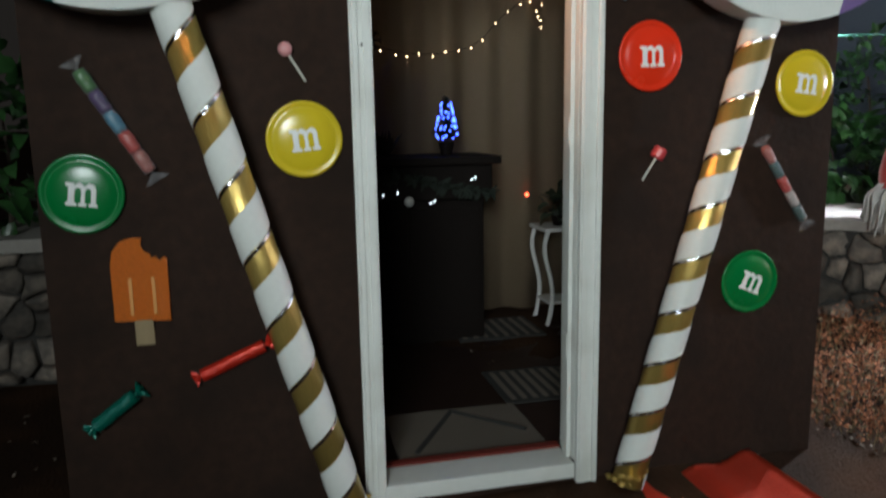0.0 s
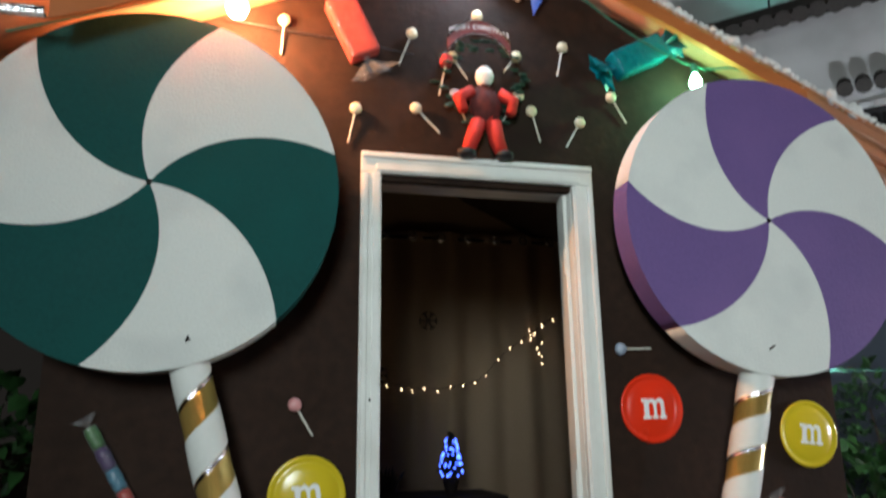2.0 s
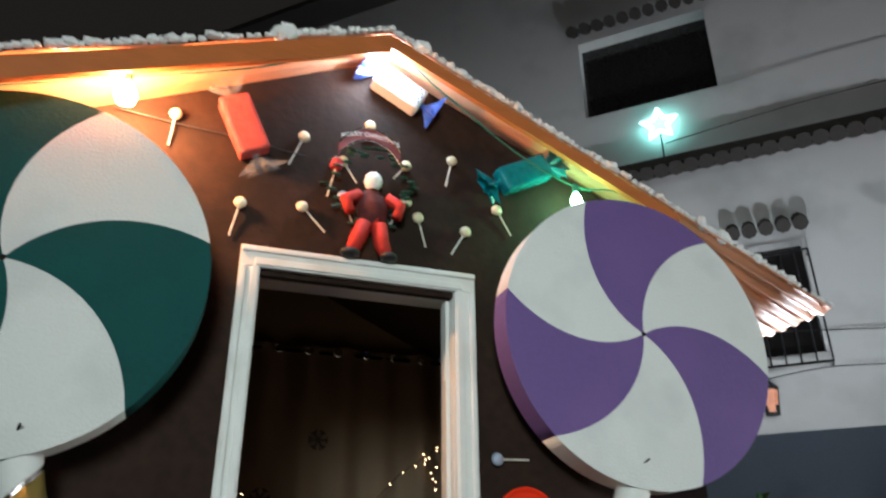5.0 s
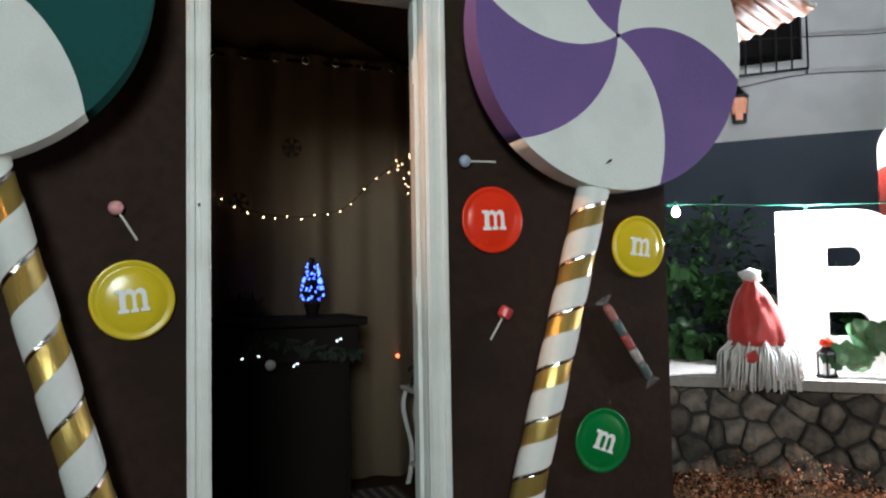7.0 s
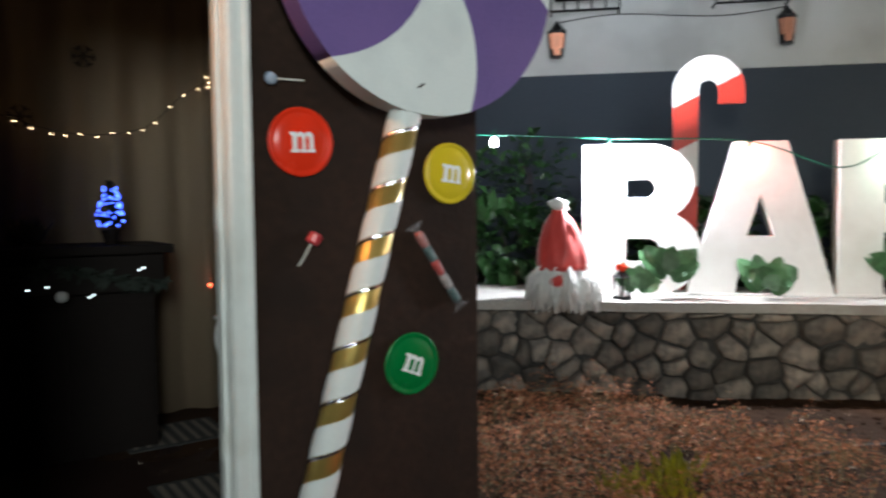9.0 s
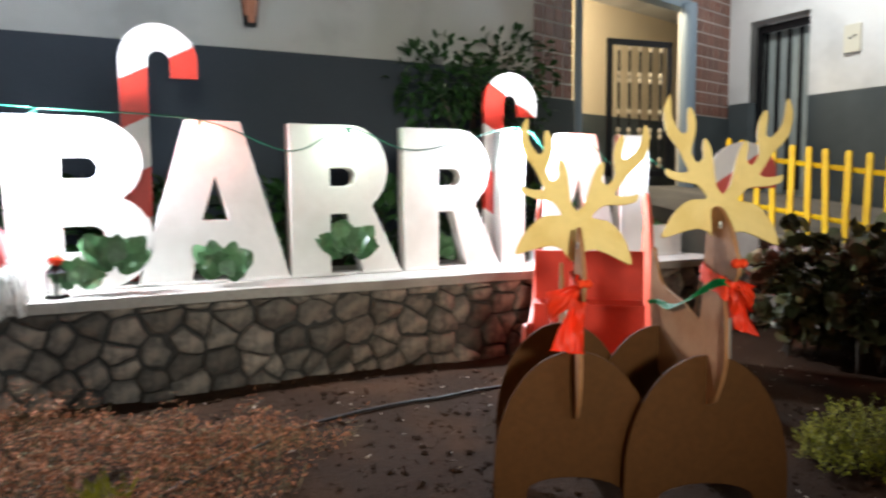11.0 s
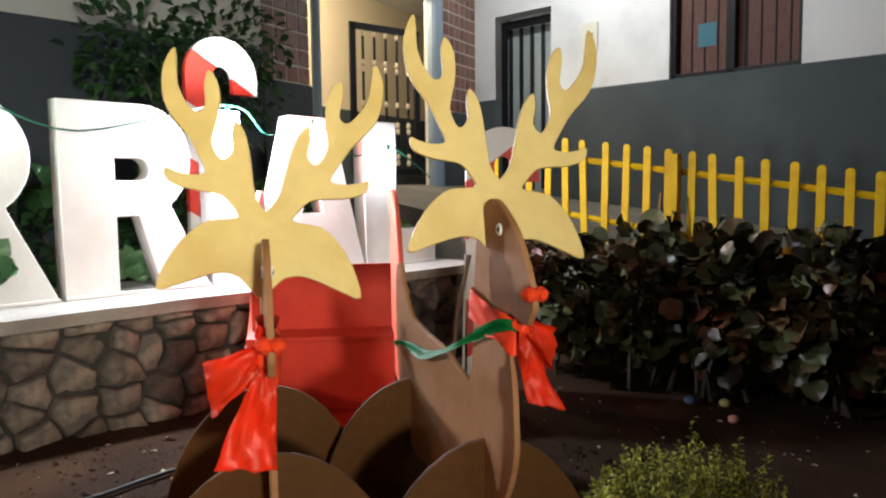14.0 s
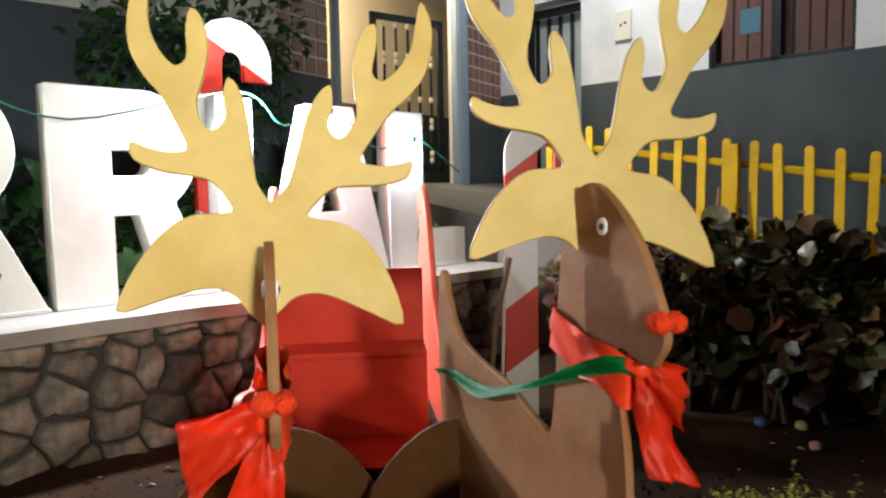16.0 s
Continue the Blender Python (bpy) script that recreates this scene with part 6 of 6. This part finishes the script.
part("wire", tube([(-0.3 + 1.32 * k / 20, 2.11, 1.8 - 0.12 * math.sin(min(1, k / 15) * math.pi) + 0.9 * max(0, k / 20 - 0.62)) for k in range(21)], 0.002, 5), CABLE_B, fairy)
# unseen fill lamp, hung ahead of the string to light the curtain evenly
lamp("room_fill_light", "POINT", (0.35, 1.35, 1.95), 1.2, (1.0, 0.78, 0.5), 0.25)
bm = bmesh.new()
for x, z in ((-0.16, 0.9), (-0.08, 0.91), (0.1, 0.85), (0.12, 0.86), (0.33, 0.97), (0.35, 0.98)):
    lump((x, 1.57, z), (0.005, 0.005, 0.005), 0, 1, bm)
tagged(part("garland_lights", bm, glow("mantel_glow", (0.8, 0.95, 1.0), 5)), "few tiny pale lights in the mantel garland", "fairy lights", kind="stuff")
mass = []
for i in range(260):
    x = rnd(-0.85, 0.46)
    mass.append((Vector((x, 1.595, 0.95 - 0.05 * math.sin((x + 1.1) * 5))), Vector((rnd(-1, 1), rnd(-1, 0), rnd(-1, 0.4))), rnd(0.04, 0.08), 0.018, Vector((0, -1, 0.3))))
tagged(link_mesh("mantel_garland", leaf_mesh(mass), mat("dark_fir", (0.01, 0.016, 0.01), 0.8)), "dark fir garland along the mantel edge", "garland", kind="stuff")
tagged(part("ornament_ball", lump((-0.02, 1.57, 0.86), (0.028, 0.028, 0.028), 0, 2), STOOL, smooth=True), "small pale ball ornament on the garland", "ornament")
tagged(part("red_ember_light", lump((0.83, 2.08, 0.82), (0.012, 0.012, 0.012), 0, 2), glow("ember_glow", (1.0, 0.12, 0.05), 6)), "small glowing red light by the curtain", "light")
mass = []
for i in range(60):
    mass.append((Vector((-0.14 + rnd(-0.06, 0.06), 1.8, 1.1)), Vector((rnd(-0.8, 0.8), rnd(-0.5, 0.5), 1)), rnd(0.08, 0.16), 0.02, Vector((0, -1, 0.2))))
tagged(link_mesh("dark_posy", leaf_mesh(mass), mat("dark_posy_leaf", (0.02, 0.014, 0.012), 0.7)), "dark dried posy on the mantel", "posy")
stool = thing("white_stool", "white painted wooden stool with curved legs by the wall", "stool")
part("seat", box(0.83, 1.14, 1.76, 2.04, 0.62, 0.645, 0.008), STOOL, stool)
for x, y, s in ((0.86, 1.79, -1), (1.11, 1.79, 1), (0.86, 2.01, -1), (1.11, 2.01, 1)):
    part("leg", tube(smooth_loop([(x, y, 0.62), (x + s * 0.02, y, 0.5), (x - s * 0.03, y, 0.28), (x - s * 0.02, y, 0.12), (x + s * 0.0, y, 0.04)], 4, False), 0.015, 8), STOOL, stool, smooth=True)
part("stretcher", box(0.87, 1.1, 1.8, 2.0, 0.17, 0.185, 0.004), STOOL, stool)
mass = leaf_cloud((0.97, 1.88, 0.76), (0.1, 0.1, 0.1), 90, 0.05, 0.09, 0.5, 0.2, 0.8)
pot = thing("pot_plant", "small dark potted plant on the white stool", "plant")
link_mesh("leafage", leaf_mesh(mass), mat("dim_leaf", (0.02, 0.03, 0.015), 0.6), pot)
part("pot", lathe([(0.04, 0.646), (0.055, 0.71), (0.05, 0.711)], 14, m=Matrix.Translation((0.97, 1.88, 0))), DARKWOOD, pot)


def rug(x, y, w, d, turn, style):
    t = thing("doormat", "grey doormat with a dark %s pattern on the playhouse floor" % style, "doormat", "doormats in the playhouse", m=pose(x, y, SILL - 0.033, 0, 0, turn))
    part("carpet", box(-w / 2, w / 2, -d / 2, d / 2, 0, 0.01, 0.002), MAT_W if style == "zigzag" else MAT_D, t)
    if style == "zigzag":
        for a, b in (((-0.22, -0.16), (0.0, 0.2)), ((0.0, 0.2), (0.25, -0.06))):
            part("band", tube([(a[0], a[1], 0.009), (b[0], b[1], 0.009)], 0.012, 6), MAT_D, t)
    else:
        for i in range(8):
            xx = -w / 2 + 0.04 + i * (w - 0.08) / 7
            part("stripe", box(xx - 0.012, xx + 0.012, -d / 2 + 0.03, d / 2 - 0.03, 0.0101, 0.0125), MAT_W, t)


rug(-0.04, 0.41, 0.58, 0.46, 0, "zigzag")
rug(0.45, 0.85, 0.44, 0.42, 0, "striped")
rug(0.52, 1.8, 0.52, 0.42, 0, "striped")
# red carpet piece before the door
bm = bmesh.new()
n = 16
vs = [[bm.verts.new((0.42 + 0.56 * i / n, -0.62 + 0.52 * j / n + 0.1 * i / n, -0.012 + ground_z(0.6, -0.3) + 0.012 * math.sin(i * 0.9) + 0.03 * (i / n))) for i in range(n + 1)] for j in range(n + 1)]
for j in range(n):
    for i in range(n):
        bm.faces.new((vs[j][i], vs[j][i + 1], vs[j + 1][i + 1], vs[j + 1][i]))
bmesh.ops.solidify(bm, geom=bm.faces[:], thickness=0.05)
tagged(part("red_step", bm, REDRUG, smooth=True), "red carpeted step before the playhouse door", "step")
# irrigation hose on the soil
pts = [Vector(q) for q in ((2.3, -0.35, 0), (2.9, -0.42, 0), (3.39, -0.6, 0), (3.8, -0.9, 0), (4.12, -1.17, 0), (4.5, -1.4, 0))]
tagged(part("garden_hose", tube([Vector((q.x, q.y, ground_z(q.x, q.y) + 0.012)) for q in smooth_loop(pts, 6, False)], 0.009, 8), CABLE_B, smooth=True), "thin black irrigation hose on the soil", "hose")

# painted pebbles under the hedge, props by the coping's end, and a stake at the fence
for x, y, r, colour, tone in ((5.19, -3.665, 0.036, "blue", (0.05, 0.08, 0.16)), (5.17, -3.85, 0.033, "yellow", (0.5, 0.38, 0.14)), (4.91, -3.795, 0.031, "pink", (0.5, 0.25, 0.19))):
    tagged(part("painted_pebble", lump((x, y, ground_z(x, y) + r * 0.6), (r, r, r * 0.75), 0.2, 2, seed=x * 9), mat(colour + "_pebble_paint", tone, 0.7), smooth=True), "small round %s painted pebble on dark soil" % colour, "pebble", "painted pebbles")
tagged(part("wooden_stake", tube([(5.97, -3.69, 0.5), (5.98, -3.71, 0.85), (5.99, -3.725, 1.17)], [0.03, 0.026, 0.008], 6), mat("raw_brown_wood", (0.3, 0.13, 0.05), 0.8)), "rough brown pointed stake before the yellow fence", "stake")
tagged(part("wooden_prop", tube([(5.12, -2.45, 0.86), (5.1, -2.38, 0.55), (5.08, -2.33, 0.02)], 0.013, 6), mat("weathered_stick", (0.16, 0.1, 0.065), 0.8)), "thin weathered stick leaning beside the sleigh", "stick")
tagged(part("white_rod", tube([(5.16, -2.43, 0.86), (5.16, -2.405, 0.02)], 0.008, 6), STOOL), "thin white rod standing beside the sleigh", "rod")

# loose clods, chips and dry litter on the soil
for name, material, count, lo, hi in (("soil_clods", SOIL, 2600, 0.006, 0.022), ("pale_litter", mat("pale_dry_litter", (0.22, 0.16, 0.11), 0.8, vary=0.4, random_tint=0.4, island=True), 170, 0.004, 0.012)):
    verts, faces = [], []
    while len(faces) < count * 8:
        x, y = rnd(1.45, 4.6), rnd(-3.4, 0.9)
        if (Vector((x, y, 0)) - B0).dot(N) < 0.2:
            continue
        r, z, k = lo + (hi - lo) * rnd(0, 1) ** 2.5, ground_z(x, y), len(verts)
        for v in ((1, 0, 0), (0, 1, 0), (-1, 0, 0), (0, -1, 0), (0, 0, 0.6), (0, 0, -0.6)):
            verts.append((x + r * (v[0] * rnd(0.6, 1.5) + rnd(-0.3, 0.3)), y + r * (v[1] * rnd(0.6, 1.5) + rnd(-0.3, 0.3)), z + r * (0.25 + v[2])))
        for p in range(4):
            faces.append((k + p, k + (p + 1) % 4, k + 4))
            faces.append((k + (p + 1) % 4, k + p, k + 5))
    mesh = bpy.data.meshes.new(name)
    mesh.from_pydata(verts, [], faces)
    tagged(link_mesh(name, mesh, material), "loose clods on the dry soil" if name == "soil_clods" else "pale chips and dry litter on the soil", "soil" if name == "soil_clods" else "litter", kind="stuff")

# second stone bank beyond the other side of the house
bank = thing("stone_bank", "dark stone bank with coping beyond the house", "wall", kind="structure")
part("mortar_core", box(-7.0, -1.75, 1.66, 2.3, -0.1, 0.68), MORTAR, bank)
part("coping", box(-7.0, -1.75, 1.55, 2.4, 0.69, 0.76, 0.01), CONCRETE, bank)
for i in range(4):
    p = Vector((-2.1 - 0.75 * i, 2.0, 0.76))
    mass = leaf_cloud((p.x, p.y, 1.2), (0.42, 0.3, 0.5), 200, 0.09, 0.2, 0.55, 0.4, 0.6)
    shrub("bank_shrub", "dark broad-leaved shrub on the stone bank", "shrub", mass, LEAF, [([p, p + Vector((0.03, 0, 0.3)), p + Vector((0, 0.05, 0.6))], 0.016)], "plants on the stone bank")

# ---- stones of the walls ----
def clip(poly, px, pz, nx, nz):
    """The part of a polygon on the near side of a line."""
    out = []
    for (ax, az), (bx, bz) in zip(poly, poly[1:] + poly[:1]):
        da, db = (ax - px) * nx + (az - pz) * nz, (bx - px) * nx + (bz - pz) * nz
        if da <= 0:
            out.append((ax, az))
        if da * db < 0:
            k = da / (da - db)
            out.append((ax + (bx - ax) * k, az + (bz - az) * k))
    return out


def stone_mesh(poly, cx, cz, deep):
    """A rough stone with a broken face, fitted between its neighbours."""
    ring = []
    for (ax, az), (bx, bz) in zip(poly, poly[1:] + poly[:1]):
        n = max(1, round(math.hypot(bx - ax, bz - az) / 0.045))
        for k in range(n):
            x, z = ax + (bx - ax) * k / n, az + (bz - az) * k / n
            ring.append((x + 0.016 * noise.noise(Vector((x * 11, z * 11, 4))), z + 0.016 * noise.noise(Vector((x * 11, z * 11, 8)))))
    shrink = rnd(0.84, 0.99)
    half = sum(math.hypot(x - cx, z - cz) for x, z in ring) / len(ring)
    verts, faces, n = [], [], len(ring)
    tx, tz, seed = rnd(-0.22, 0.22), rnd(-0.25, 0.12), rnd(0, 60)
    for gap, y in ((0.001, 0.06), (0.001, -deep * 0.5), (0.006, -deep * 0.85), (0.02, -deep)):
        for x, z in ring:
            dx, dz = x - cx, z - cz
            k = max(0.2, 1 - (gap + 0.006 * noise.noise(Vector((x * 25, z * 25, seed)))) / max(0.03, half))
            k *= 1 - 0.1 * max(0.0, math.hypot(dx, dz) / half - 1.15)
            k *= shrink
            verts.append((dx * k, y + 0.03 * noise.noise(Vector((x * 16, z * 16, seed + y * 9))) * (y < 0) + (tx * dx + tz * dz) * (y < 0), dz * k))
    verts.append((0, -deep * rnd(0.95, 1.25), 0))
    for r in range(3):
        for k in range(n):
            faces.append((r * n + k, r * n + (k + 1) % n, (r + 1) * n + (k + 1) % n, (r + 1) * n + k))
    for k in range(n):
        faces.append((3 * n + k, 3 * n + (k + 1) % n, 4 * n))
    mesh = bpy.data.meshes.new("stone")
    mesh.from_pydata(verts, [], faces)
    for q in mesh.polygons:
        q.use_smooth = True
    mesh.materials.append(STONE)
    return mesh


def lay_stones(parent, at_way, length, z0, z1, deep):
    """Random rubble: every stone fills the room nearest to its own middle."""
    seeds = []
    z = z0 - 0.02
    while z < z1 + 0.05:
        h, s = rnd(0.085, 0.17), rnd(-0.2, 0.0)
        while s < length + 0.1:
            w = rnd(0.07, 0.3)
            seeds.append((s + w / 2, z + h / 2 + rnd(-0.06, 0.06)))
            s += w
        z += h
    for i, (cx, cz) in enumerate(seeds):
        poly = [(max(0, cx - 0.3), z0), (min(length, cx + 0.3), z0), (min(length, cx + 0.3), z1), (max(0, cx - 0.3), z1)]
        for j, (ox, oz) in enumerate(seeds):
            if j != i and abs(ox - cx) < 0.6 and poly:
                poly = clip(poly, (cx + ox) / 2, (cz + oz) / 2, ox - cx, oz - cz)
        if len(poly) < 3 or max(x for x, q in poly) - min(x for x, q in poly) < 0.04 or max(q for x, q in poly) - min(q for x, q in poly) < 0.03:
            continue
        mx, mz = sum(x for x, q in poly) / len(poly), sum(q for x, q in poly) / len(poly)
        p, ang = at_way(mx)
        ob = new("stone", stone_mesh(poly, mx, mz, deep * rnd(0.35, 1.3)))
        ob.parent = parent
        ob.matrix_basis = pose(p.x, p.y, mz, 0, 0, ang)


def main_wall(s):
    k, left = 0.0, s
    for i in range(len(WALL_PTS) - 1):
        seg = (WALL_PTS[i + 1] - WALL_PTS[i]).length
        if left <= seg or i == len(WALL_PTS) - 2:
            d = (WALL_PTS[i + 1] - WALL_PTS[i]).normalized()
            n = Vector((d.y, -d.x, 0))
            n = n if n.dot(N) > 0 else -n
            return WALL_PTS[i] + d * left - n * 0.07, math.degrees(math.atan2(d.y, d.x))
        left -= seg


lay_stones(bed, main_wall, sum((b - a).length for a, b in zip(WALL_PTS, WALL_PTS[1:])) - 0.05, 0.03, COPE - 0.064, 0.055)
lay_stones(bank, lambda s: (Vector((-4.75 + s, 1.655, 0)), 0.0), 3.0, 0.03, 0.685, 0.055)
